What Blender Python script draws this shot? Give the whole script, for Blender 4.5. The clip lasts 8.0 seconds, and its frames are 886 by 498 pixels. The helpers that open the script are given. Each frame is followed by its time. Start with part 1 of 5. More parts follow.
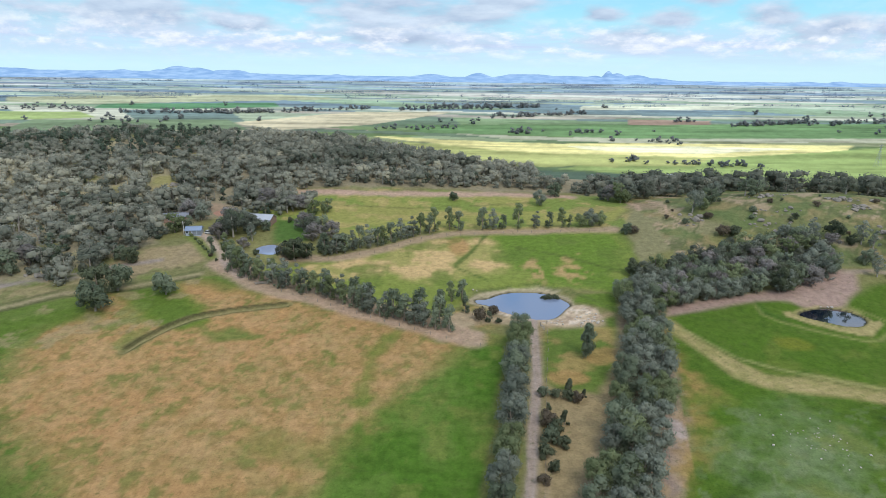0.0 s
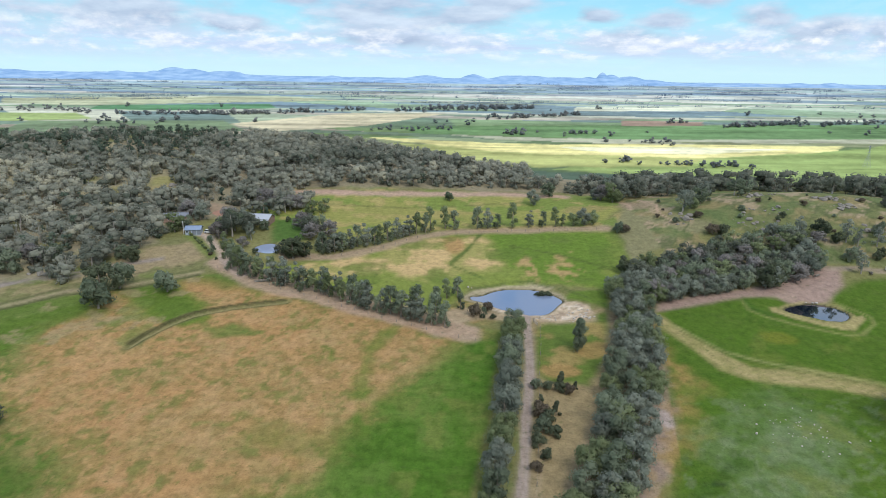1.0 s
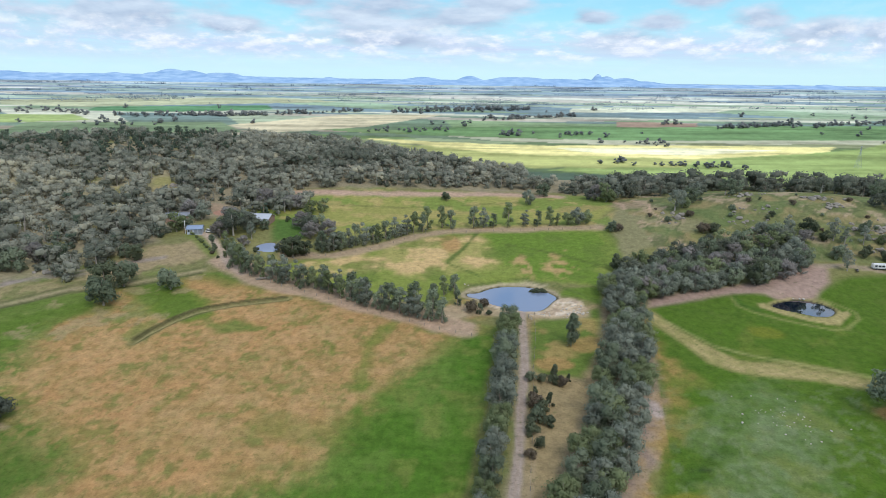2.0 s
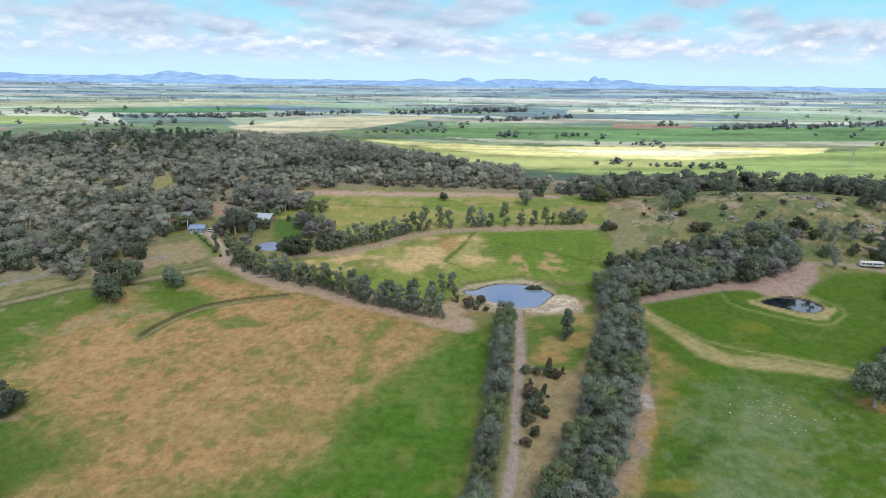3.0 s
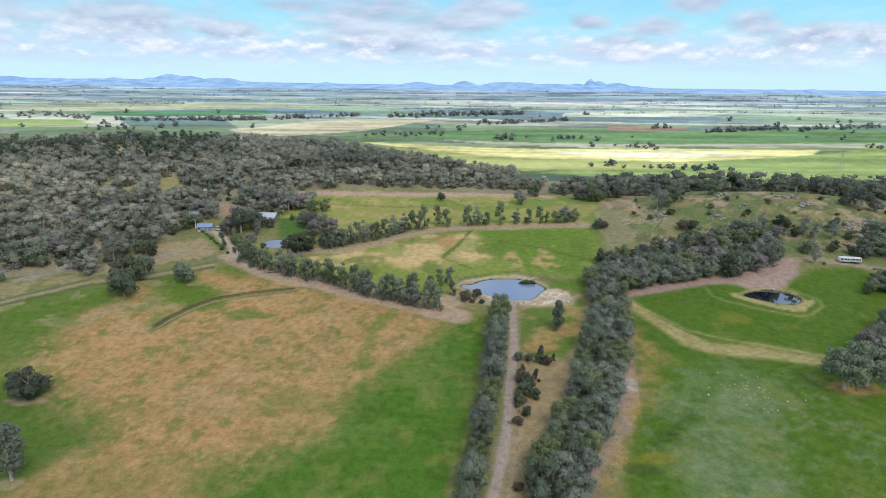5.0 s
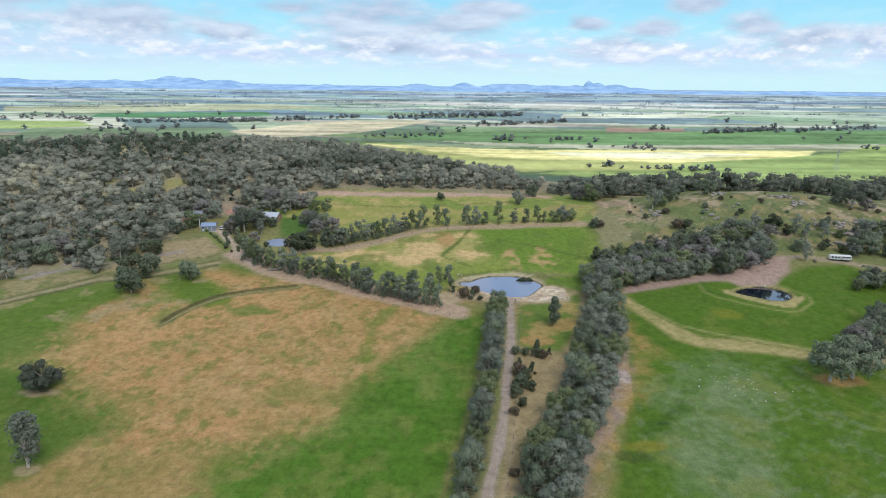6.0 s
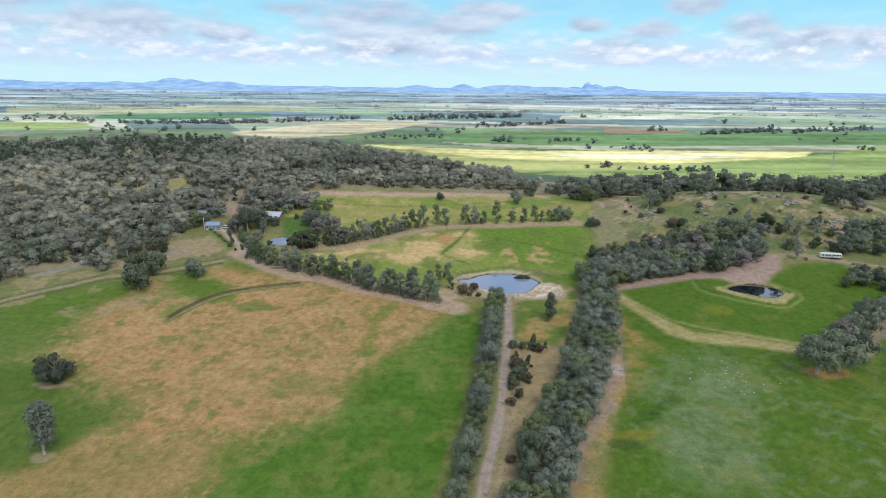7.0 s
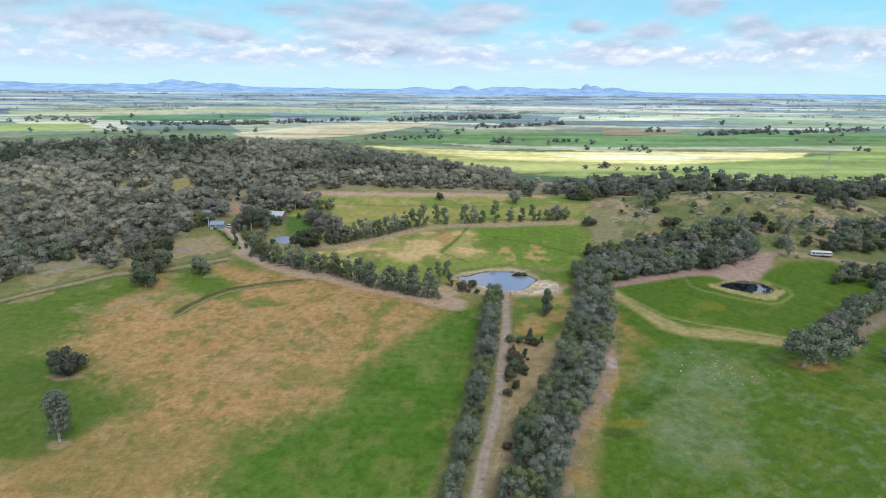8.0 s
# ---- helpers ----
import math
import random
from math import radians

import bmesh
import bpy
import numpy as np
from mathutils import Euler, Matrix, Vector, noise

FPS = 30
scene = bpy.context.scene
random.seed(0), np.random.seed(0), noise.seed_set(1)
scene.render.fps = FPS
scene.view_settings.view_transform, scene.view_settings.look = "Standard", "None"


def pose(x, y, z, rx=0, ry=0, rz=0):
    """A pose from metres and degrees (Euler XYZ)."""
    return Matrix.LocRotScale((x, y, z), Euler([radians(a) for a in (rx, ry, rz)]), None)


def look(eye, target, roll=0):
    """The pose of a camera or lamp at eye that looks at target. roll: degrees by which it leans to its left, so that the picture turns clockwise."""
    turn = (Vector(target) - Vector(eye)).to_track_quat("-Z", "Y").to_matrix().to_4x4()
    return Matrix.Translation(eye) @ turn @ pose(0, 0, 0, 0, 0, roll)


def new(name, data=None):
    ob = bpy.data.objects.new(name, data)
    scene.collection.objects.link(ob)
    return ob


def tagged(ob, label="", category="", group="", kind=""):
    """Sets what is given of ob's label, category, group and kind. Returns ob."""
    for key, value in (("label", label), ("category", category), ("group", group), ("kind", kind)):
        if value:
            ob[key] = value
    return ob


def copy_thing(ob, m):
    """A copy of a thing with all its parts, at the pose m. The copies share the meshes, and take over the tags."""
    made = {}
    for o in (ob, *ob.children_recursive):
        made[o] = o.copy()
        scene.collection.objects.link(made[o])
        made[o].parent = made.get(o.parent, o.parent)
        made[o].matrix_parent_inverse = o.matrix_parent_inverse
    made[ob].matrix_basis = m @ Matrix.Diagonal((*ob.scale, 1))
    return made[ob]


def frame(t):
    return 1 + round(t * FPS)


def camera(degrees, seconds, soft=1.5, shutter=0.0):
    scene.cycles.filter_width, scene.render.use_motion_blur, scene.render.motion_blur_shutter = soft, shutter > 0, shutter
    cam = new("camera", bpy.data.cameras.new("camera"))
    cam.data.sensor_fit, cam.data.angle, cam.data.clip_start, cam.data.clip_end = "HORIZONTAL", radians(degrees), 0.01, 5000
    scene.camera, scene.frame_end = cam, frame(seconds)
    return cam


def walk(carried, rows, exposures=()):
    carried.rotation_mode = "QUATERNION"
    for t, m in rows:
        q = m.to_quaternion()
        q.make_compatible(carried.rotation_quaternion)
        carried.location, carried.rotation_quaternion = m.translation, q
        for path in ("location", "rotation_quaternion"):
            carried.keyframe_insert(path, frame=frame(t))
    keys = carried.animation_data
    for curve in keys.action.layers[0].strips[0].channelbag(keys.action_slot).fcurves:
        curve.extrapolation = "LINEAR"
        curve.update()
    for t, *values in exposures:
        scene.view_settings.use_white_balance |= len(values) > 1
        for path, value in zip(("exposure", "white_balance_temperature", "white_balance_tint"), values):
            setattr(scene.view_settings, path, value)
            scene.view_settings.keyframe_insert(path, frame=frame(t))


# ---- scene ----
# camera and its flight: backwards and slowly upwards over the farm
cam = camera(72.5, 8.0, 0.8)
PATH = [
    (0.0, 0.868, 10.649, 83.499, 74.116, -0.680, 0.136),
    (0.5, 0.836, 7.825, 83.723, 74.164, -0.687, -0.108),
    (1.0, 0.760, 4.920, 83.937, 74.219, -0.694, -0.316),
    (1.5, 0.657, 1.952, 84.139, 74.280, -0.699, -0.491),
    (2.0, 0.543, -1.067, 84.329, 74.344, -0.702, -0.638),
    (2.5, 0.432, -4.124, 84.507, 74.411, -0.702, -0.758),
    (3.0, 0.333, -7.210, 84.673, 74.480, -0.699, -0.856),
    (3.5, 0.254, -10.321, 84.828, 74.549, -0.693, -0.934),
    (4.0, 0.198, -13.454, 84.975, 74.618, -0.685, -0.995),
    (4.5, 0.168, -16.607, 85.114, 74.687, -0.674, -1.042),
    (5.0, 0.163, -19.785, 85.248, 74.754, -0.661, -1.077),
    (5.5, 0.178, -22.993, 85.380, 74.820, -0.646, -1.103),
    (6.0, 0.207, -26.238, 85.514, 74.885, -0.632, -1.122),
    (6.5, 0.241, -29.532, 85.653, 74.948, -0.618, -1.137),
    (7.0, 0.266, -32.890, 85.801, 75.010, -0.606, -1.151),
    (7.5, 0.269, -36.327, 85.964, 75.071, -0.598, -1.164),
    (8.0, 0.231, -39.863, 86.147, 75.132, -0.594, -1.180),
]
walk(cam, [(t, pose(*row)) for t, *row in PATH], exposures=[(0.0, 0.14), (8.0, 0.12)])

# ---------------------------------------------------------------- light
SUN_ELEVATION, SUN_AZIMUTH = 50.0, 150.0   # degrees; azimuth clockwise from the way ahead
sun_data = bpy.data.lights.new("sun", "SUN")
sun_data.energy, sun_data.angle, sun_data.color = 1.45, radians(26), (1.0, 0.96, 0.91)
sun = new("sun", sun_data)
sun_from = Vector((math.cos(radians(SUN_ELEVATION)) * math.sin(radians(SUN_AZIMUTH)),
                   math.cos(radians(SUN_ELEVATION)) * math.cos(radians(SUN_AZIMUTH)),
                   math.sin(radians(SUN_ELEVATION))))
sun.matrix_world = look(sun_from * 400, (0, 0, 0))


class Net:
    """A small hand for wiring shader nodes."""

    def __init__(self, tree):
        self.tree = tree
        tree.nodes.clear()

    def node(self, kind):
        return self.tree.nodes.new(kind)

    def attribute(self, name):
        n = self.node("ShaderNodeAttribute")
        n.attribute_name = name
        return n

    def link(self, a, b):
        self.tree.links.new(a, b)

    def math(self, op, a, b=0.0, clamp=False):
        n = self.node("ShaderNodeMath")
        n.operation, n.use_clamp = op, clamp
        for slot, v in zip(n.inputs, (a, b)):
            if isinstance(v, (int, float)):
                slot.default_value = v
            else:
                self.link(v, slot)
        return n.outputs[0]

    def noise(self, vector, scale, detail=4.0, rough=0.55):
        n = self.node("ShaderNodeTexNoise")
        n.inputs["Scale"].default_value = scale
        n.inputs["Detail"].default_value = detail
        n.inputs["Roughness"].default_value = rough
        if vector is not None:
            self.link(vector, n.inputs["Vector"])
        return n.outputs["Fac"]

    def ramp(self, fac, stops):
        n = self.node("ShaderNodeValToRGB")
        while len(n.color_ramp.elements) < len(stops):
            n.color_ramp.elements.new(0.5)
        for e, (at, colour) in zip(n.color_ramp.elements, stops):
            e.position, e.color = at, (*colour, 1)
        self.link(fac, n.inputs[0])
        return n.outputs[0]

    def mix(self, fac, a, b, blend="MIX"):
        n = self.node("ShaderNodeMix")
        n.data_type, n.blend_type = "RGBA", blend
        for slot, v in ((n.inputs[0], fac), (n.inputs[6], a), (n.inputs[7], b)):
            if isinstance(v, (int, float)):
                slot.default_value = v
            elif isinstance(v, tuple):
                slot.default_value = (*v, 1)
            else:
                self.link(v, slot)
        return n.outputs[2]

    def map(self, vector, scale, shift=(0, 0, 0)):
        n = self.node("ShaderNodeMapping")
        n.inputs["Scale"].default_value = scale
        n.inputs["Location"].default_value = shift
        self.link(vector, n.inputs[0])
        return n.outputs[0]


CLOUDS = [(-0.517, 0.083, 0.159, 0.022), (-0.62, 0.106, 0.1, 0.016), (-0.433, 0.074, 0.065, 0.015), (-0.32, 0.074, 0.056, 0.012), (-0.214, 0.11, 0.056, 0.009), (-0.10, 0.10, 0.10, 0.028), (-0.005, 0.086, 0.075, 0.026),
          (-0.058, 0.06, 0.103, 0.015), (0.091, 0.114, 0.056, 0.012), (0.242, 0.091, 0.028, 0.009), (0.354, 0.083, 0.037, 0.012), (0.412, 0.118, 0.037, 0.010), (0.30, 0.062, 0.08, 0.012), (0.515, 0.083, 0.042, 0.017), (0.603, 0.066, 0.075, 0.015), (0.72, 0.066, 0.07, 0.013)]


def build_world():
    """Broken cloud under a pale blue sky, whiter towards the horizon."""
    world = bpy.data.worlds.new("sky")
    scene.world = world
    world.use_nodes = True
    n = Net(world.node_tree)
    way = n.node("ShaderNodeTexCoord").outputs["Generated"]
    split = n.node("ShaderNodeSeparateXYZ")
    n.link(way, split.inputs[0])
    up = split.outputs[2]
    sky = n.node("ShaderNodeTexSky")
    sky.sky_type, sky.sun_disc = "NISHITA", False
    sky.sun_elevation, sky.sun_rotation = radians(SUN_ELEVATION), radians(SUN_AZIMUTH)
    sky.air_density, sky.dust_density, sky.ozone_density = 1.0, 0.6, 2.0
    dim = n.mix(1.0, sky.outputs[0], (0.1, 0.1, 0.1), "MULTIPLY")
    clear = n.ramp(up, [(0.0, (0.62, 0.90, 0.98)), (0.03, (0.60, 0.91, 1.0)), (0.065, (0.47, 0.86, 1.0)), (0.10, (0.37, 0.78, 0.98)), (0.14, (0.29, 0.69, 0.96)), (0.25, (0.15, 0.46, 0.88)), (1.0, (0.12, 0.32, 0.68))])
    base = n.mix(0.05, clear, dim)
    # the way as a heading (side over ahead) and a height over the horizon
    ahead = n.math("MAXIMUM", split.outputs[1], 0.05)
    flat = n.node("ShaderNodeCombineXYZ")
    n.link(n.math("DIVIDE", split.outputs[0], ahead), flat.inputs[0])
    n.link(up, flat.inputs[1])
    flat = flat.outputs[0]
    # a low row of small cumulus with white heads over a lavender haze
    puffs = n.noise(n.map(flat, (17, 46, 1), (3.1, 1.3, 0)), 1.0, 7, 0.58)
    puffs_up = n.noise(n.map(flat, (17, 46, 1), (3.1, 1.66, 0)), 1.0, 5, 0.58)
    band = n.ramp(up, [(0.0, (0.0,) * 3), (0.024, (0.1,) * 3), (0.040, (0.8,) * 3), (0.056, (1.0,) * 3), (0.072, (0.55,) * 3), (0.09, (0.1,) * 3), (0.3, (0.0,) * 3)])
    p_mask = n.math("MULTIPLY", n.math("MULTIPLY", n.math("SUBTRACT", puffs, 0.43), 7.0, True), band)
    lit = n.math("ADD", n.math("MULTIPLY", n.math("SUBTRACT", puffs, puffs_up), 3.4), 0.36, True)
    puff_colour = n.mix(lit, (0.58, 0.70, 0.92), (1.0, 1.03, 1.06))
    # larger grey-bottomed clouds: centre and half size of each
    ragged = n.noise(n.map(flat, (9, 32, 1), (7.7, 0.2, 0)), 1.0, 7, 0.54)
    ragged_up = n.noise(n.map(flat, (9, 32, 1), (7.7, 0.56, 0)), 1.0, 6, 0.54)
    nearest = None
    for cx, cy, rx, ry in CLOUDS:
        place = n.node("ShaderNodeMapping")
        rx, ry = rx * 1.2, ry * 1.25
        place.inputs["Scale"].default_value = (1 / rx, 1 / ry, 0)
        place.inputs["Location"].default_value = (-cx / rx, -cy / ry, 0)
        n.link(flat, place.inputs[0])
        span = n.node("ShaderNodeVectorMath")
        span.operation = "LENGTH"
        n.link(place.outputs[0], span.inputs[0])
        nearest = span.outputs["Value"] if nearest is None else n.math("MINIMUM", nearest, span.outputs["Value"])
    body = n.math("ADD", n.math("SUBTRACT", 1.0, nearest), n.math("MULTIPLY", n.math("SUBTRACT", ragged, 0.40), 3.0))
    front = n.math("MULTIPLY", n.math("GREATER_THAN", split.outputs[1], 0.1), n.math("LESS_THAN", up, 0.2))
    c_mask = n.math("MULTIPLY", n.math("MULTIPLY", body, 1.25, True), front)
    glow = n.math("ADD", n.math("MULTIPLY", n.math("SUBTRACT", ragged, ragged_up), 2.6), 0.42, True)
    cloud_colour = n.mix(glow, (0.42, 0.52, 0.70), (0.68, 0.79, 0.94))
    # broken bright overcast above and behind
    sheets = n.noise(n.map(way, (3.4, 3.4, 5), (1.9, 2.2, 0.6)), 1.0, 6, 0.55)
    roof = n.ramp(up, [(0.0, (0.0,) * 3), (0.12, (0.0,) * 3), (0.22, (1.0,) * 3), (1.0, (1.0,) * 3)])
    s_mask = n.math("MULTIPLY", n.math("MULTIPLY", n.math("SUBTRACT", sheets, 0.36), 7.0, True), roof)
    sheet_colour = n.mix(n.math("MULTIPLY", n.math("SUBTRACT", sheets, 0.42), 4.0, True), (0.92, 0.95, 1.02), (0.58, 0.62, 0.72))
    haze = n.ramp(up, [(0.0, (0.0,) * 3), (0.012, (0.08,) * 3), (0.026, (0.45,) * 3), (0.048, (1.0,) * 3), (0.068, (0.4,) * 3), (0.09, (0.0,) * 3)])
    hazy = n.math("MULTIPLY", haze, n.math("ADD", 0.45, n.math("MULTIPLY", n.math("SUBTRACT", n.noise(n.map(flat, (4, 60, 1)), 1.0, 5, 0.6), 0.4), 3.0), True))
    colour = n.mix(hazy, base, (0.56, 0.69, 0.93))
    colour = n.mix(n.math("MULTIPLY", c_mask, 0.92), colour, cloud_colour)
    colour = n.mix(n.math("MULTIPLY", p_mask, 0.85), colour, puff_colour)
    colour = n.mix(n.math("MULTIPLY", s_mask, 0.9), colour, sheet_colour)
    back = n.node("ShaderNodeBackground")
    back.inputs["Strength"].default_value = 0.95
    n.link(colour, back.inputs[0])
    n.link(back.outputs[0], n.node("ShaderNodeOutputWorld").inputs[0])


build_world()

# ---------------------------------------------------------------- materials


def surface(name, rough=0.8, metal=0.0, spec=0.3):
    mat = bpy.data.materials.new(name)
    mat.use_nodes = True
    n = Net(mat.node_tree)
    shader = n.node("ShaderNodeBsdfPrincipled")
    shader.inputs["Roughness"].default_value = rough
    shader.inputs["Metallic"].default_value = metal
    shader.inputs["Specular IOR Level"].default_value = spec
    n.link(shader.outputs[0], n.node("ShaderNodeOutputMaterial").inputs[0])
    return mat, n, shader


def plain(name, colour, rough=0.7, metal=0.0, grain=3.0, vary=0.25, bump=0.0):
    """Paint, wood, stone or metal: a colour with stains and fine grain."""
    mat, n, shader = surface(name, rough, metal)
    where = n.node("ShaderNodeTexCoord").outputs["Object"]
    coarse, fine = n.noise(where, grain * 0.25, 4), n.noise(where, grain * 4, 3)
    dark, light = tuple(c * (1 - vary) for c in colour), tuple(min(1, c * (1 + vary)) for c in colour)
    c = n.mix(coarse, dark, light)
    c = n.mix(n.math("MULTIPLY", fine, 0.35), c, tuple(k * 0.7 for k in colour))
    n.link(c, shader.inputs["Base Color"])
    if bump:
        b = n.node("ShaderNodeBump")
        b.inputs["Strength"].default_value = bump
        n.link(fine, b.inputs["Height"])
        n.link(b.outputs[0], shader.inputs["Normal"])
    return mat


def leafage(name, dark, light, through_light=0.48, tinted=False, middle=None):
    """Leaves: hue differs from tree to tree and from spray to spray."""
    mat = bpy.data.materials.new(name)
    mat.use_nodes = True
    n = Net(mat.node_tree)
    where = n.node("ShaderNodeNewGeometry")
    if tinted:
        each = n.attribute("tint").outputs["Fac"]
    else:
        each = n.node("ShaderNodeObjectInfo").outputs["Random"]
    spray = where.outputs["Random Per Island"]
    patch = n.noise(where.outputs["Position"], 0.35, 2)
    f = n.math("ADD", n.math("MULTIPLY", each, 0.62), n.math("MULTIPLY", spray, 0.16))
    f = n.math("ADD", f, n.math("MULTIPLY", n.math("SUBTRACT", patch, 0.42), 0.5), True)
    colour = n.ramp(f, [(0.0, dark), (0.5, middle), (1.0, light)]) if middle else n.mix(f, dark, light)
    d, t = n.node("ShaderNodeBsdfDiffuse"), n.node("ShaderNodeBsdfTranslucent")
    n.link(colour, d.inputs[0])
    n.link(colour, t.inputs[0])
    m = n.node("ShaderNodeMixShader")
    m.inputs[0].default_value = through_light
    n.link(d.outputs[0], m.inputs[1])
    n.link(t.outputs[0], m.inputs[2])
    n.link(m.outputs[0], n.node("ShaderNodeOutputMaterial").inputs[0])
    return mat


def ground_material():
    mat, n, shader = surface("pasture", 0.95, 0, 0.1)
    where = n.node("ShaderNodeNewGeometry").outputs["Position"]
    soil = n.attribute("cover").outputs["Color"]
    rough_part = n.attribute("cover").outputs["Alpha"]
    flat = n.map(where, (1, 1, 0))
    middle, fine = n.noise(flat, 0.38, 6, 0.7), n.noise(flat, 1.6, 4, 0.7)
    value = n.math("ADD", n.math("MULTIPLY", middle, 0.75), n.math("MULTIPLY", fine, 0.35))
    grey = n.math("ADD", n.math("MULTIPLY", n.math("SUBTRACT", value, 0.55), n.math("MULTIPLY", rough_part, 1.7)), 1.0)
    c = n.node("ShaderNodeCombineColor")
    for k in range(3):
        n.link(grey, c.inputs[k])
    colour = n.mix(1.0, soil, c.outputs[0], "MULTIPLY")
    # straw stems among the green and tufts among the straw
    straw = n.math("MULTIPLY", n.math("SUBTRACT", n.noise(flat, 0.11, 7, 0.7), 0.52), 3.0, True)
    colour = n.mix(n.math("MULTIPLY", n.math("MULTIPLY", straw, 0.22), rough_part), colour, (0.30, 0.26, 0.11))
    tuft = n.math("MULTIPLY", n.math("SUBTRACT", n.noise(n.map(flat, (1, 1, 1), (40, 9, 0)), 0.38, 5, 0.7), 0.585), 8.0, True)
    colour = n.mix(n.math("MULTIPLY", n.math("MULTIPLY", tuft, 0.55), rough_part), colour, (0.08, 0.12, 0.03))
    speck = n.math("MULTIPLY", n.math("SUBTRACT", n.noise(n.map(flat, (1, 1, 1), (7, 70, 0)), 1.1, 3, 0.6), 0.58), 9.0, True)
    colour = n.mix(n.math("MULTIPLY", n.math("MULTIPLY", speck, 0.45), rough_part), colour, n.mix(1.0, colour, (0.45, 0.55, 0.4), "MULTIPLY"))
    light = n.math("MULTIPLY", n.math("SUBTRACT", n.noise(n.map(flat, (1, 1, 1), (90, 20, 0)), 0.7, 5, 0.7), 0.58), 7.0, True)
    colour = n.mix(n.math("MULTIPLY", n.math("MULTIPLY", light, 0.35), rough_part), colour, n.mix(1.0, colour, (1.6, 1.45, 1.4), "MULTIPLY"))
    n.link(colour, shader.inputs["Base Color"])
    b = n.node("ShaderNodeBump")
    b.inputs["Strength"].default_value, b.inputs["Distance"].default_value = 0.4, 0.2
    n.link(n.math("ADD", fine, middle), b.inputs["Height"])
    n.link(b.outputs[0], shader.inputs["Normal"])
    return mat


def water_material(name, body, gloss=1.5):
    """Still water; body is its base colour, silt plus any painted-in sky reflection."""
    mat, n, shader = surface(name, 0.03, 0, 0.5)
    shader.inputs["Base Color"].default_value = (*body, 1)
    shader.inputs["IOR"].default_value = gloss
    where = n.node("ShaderNodeNewGeometry").outputs["Position"]
    b = n.node("ShaderNodeBump")
    b.inputs["Strength"].default_value, b.inputs["Distance"].default_value = 0.05, 0.05
    n.link(n.noise(where, 1.2, 3), b.inputs["Height"])
    n.link(b.outputs[0], shader.inputs["Normal"])
    return mat


def hill_material():
    """Blue distance: haze put into the hills' colour, with a faint glow."""
    mat, n, shader = surface("hazed_hills", 1.0, 0, 0)
    where = n.node("ShaderNodeNewGeometry").outputs["Position"]
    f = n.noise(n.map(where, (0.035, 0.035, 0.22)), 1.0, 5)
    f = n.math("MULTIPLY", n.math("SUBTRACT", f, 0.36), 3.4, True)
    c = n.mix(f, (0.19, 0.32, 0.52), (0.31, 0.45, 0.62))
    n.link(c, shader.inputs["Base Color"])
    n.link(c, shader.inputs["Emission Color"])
    # slight self-glow lifts the slopes as haze would
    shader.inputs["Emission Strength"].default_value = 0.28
    return mat


PASTURE, HILL = ground_material(), hill_material()
# garden pond: pale body is painted sky reflection; large dam: silt and sky
SILTY_SKY, CLEAR, SKY_PALE = water_material("silty_sky_water", (0.20, 0.25, 0.35)), water_material("dark_water", (0.004, 0.010, 0.022), 3.4), water_material("sky_pale_water", (0.33, 0.39, 0.52))
GUM = leafage("gum_leaves", (0.155, 0.192, 0.125), (0.375, 0.425, 0.295))
GREY_GUM = leafage("grey_gum_leaves", (0.198, 0.226, 0.178), (0.43, 0.46, 0.37))
FRESH = leafage("fresh_gum_leaves", (0.18, 0.222, 0.108), (0.39, 0.44, 0.245))
MAUVE_GUM = leafage("mauve_gum_leaves", (0.245, 0.225, 0.205), (0.48, 0.45, 0.42))
DARK = leafage("dark_leaves", (0.10, 0.122, 0.078), (0.22, 0.25, 0.155))
RUSSET = leafage("russet_leaves", (0.16, 0.135, 0.10), (0.30, 0.25, 0.18))
WOODLAND = leafage("woodland_leaves", (0.155, 0.180, 0.135), (0.86, 0.79, 0.58), tinted=True, middle=(0.44, 0.44, 0.355))
CYPRESS = leafage("cypress_leaves", (0.095, 0.135, 0.100), (0.25, 0.30, 0.21), tinted=True)
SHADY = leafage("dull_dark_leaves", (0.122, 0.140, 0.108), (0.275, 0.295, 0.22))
# trees on the plain: blue-grey haze mixed into both leaf colours
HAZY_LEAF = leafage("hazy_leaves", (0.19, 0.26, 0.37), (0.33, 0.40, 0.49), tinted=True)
FAR_LEAF = leafage("hazed_distant_leaves", (0.225, 0.25, 0.255), (0.48, 0.48, 0.46), tinted=True)
BARK = plain("gum_bark", (0.28, 0.24, 0.19), 0.9, 0, 2.0, 0.4)
PALE_BARK = plain("dead_wood", (0.42, 0.38, 0.33), 0.9, 0, 2.0, 0.3)
ROCK = plain("granite", (0.29, 0.26, 0.22), 0.9, 0, 1.2, 0.35, 0.4)
WHITE_ROCK = plain("quartz", (0.55, 0.50, 0.43), 0.85, 0, 2.0, 0.2, 0.3)
WHITE = plain("white_paint", (0.78, 0.78, 0.76), 0.5, 0, 1.0, 0.08)
BLUE_ROOF = plain("blue_grey_sheet_roof", (0.30, 0.38, 0.52), 0.4, 0.2, 0.8, 0.12)
GREY_ROOF = plain("zinc_sheet_roof", (0.55, 0.58, 0.62), 0.4, 0.3, 0.8, 0.12)
DULL_ROOF = plain("weathered_sheet_roof", (0.28, 0.30, 0.34), 0.6, 0.2, 0.8, 0.2)
PALE_SHEET = plain("pale_blue_sheet", (0.48, 0.53, 0.60), 0.5, 0.1, 0.8, 0.1)
BRICK_WALL = plain("brown_brick", (0.30, 0.20, 0.15), 0.9, 0, 3.0, 0.3)
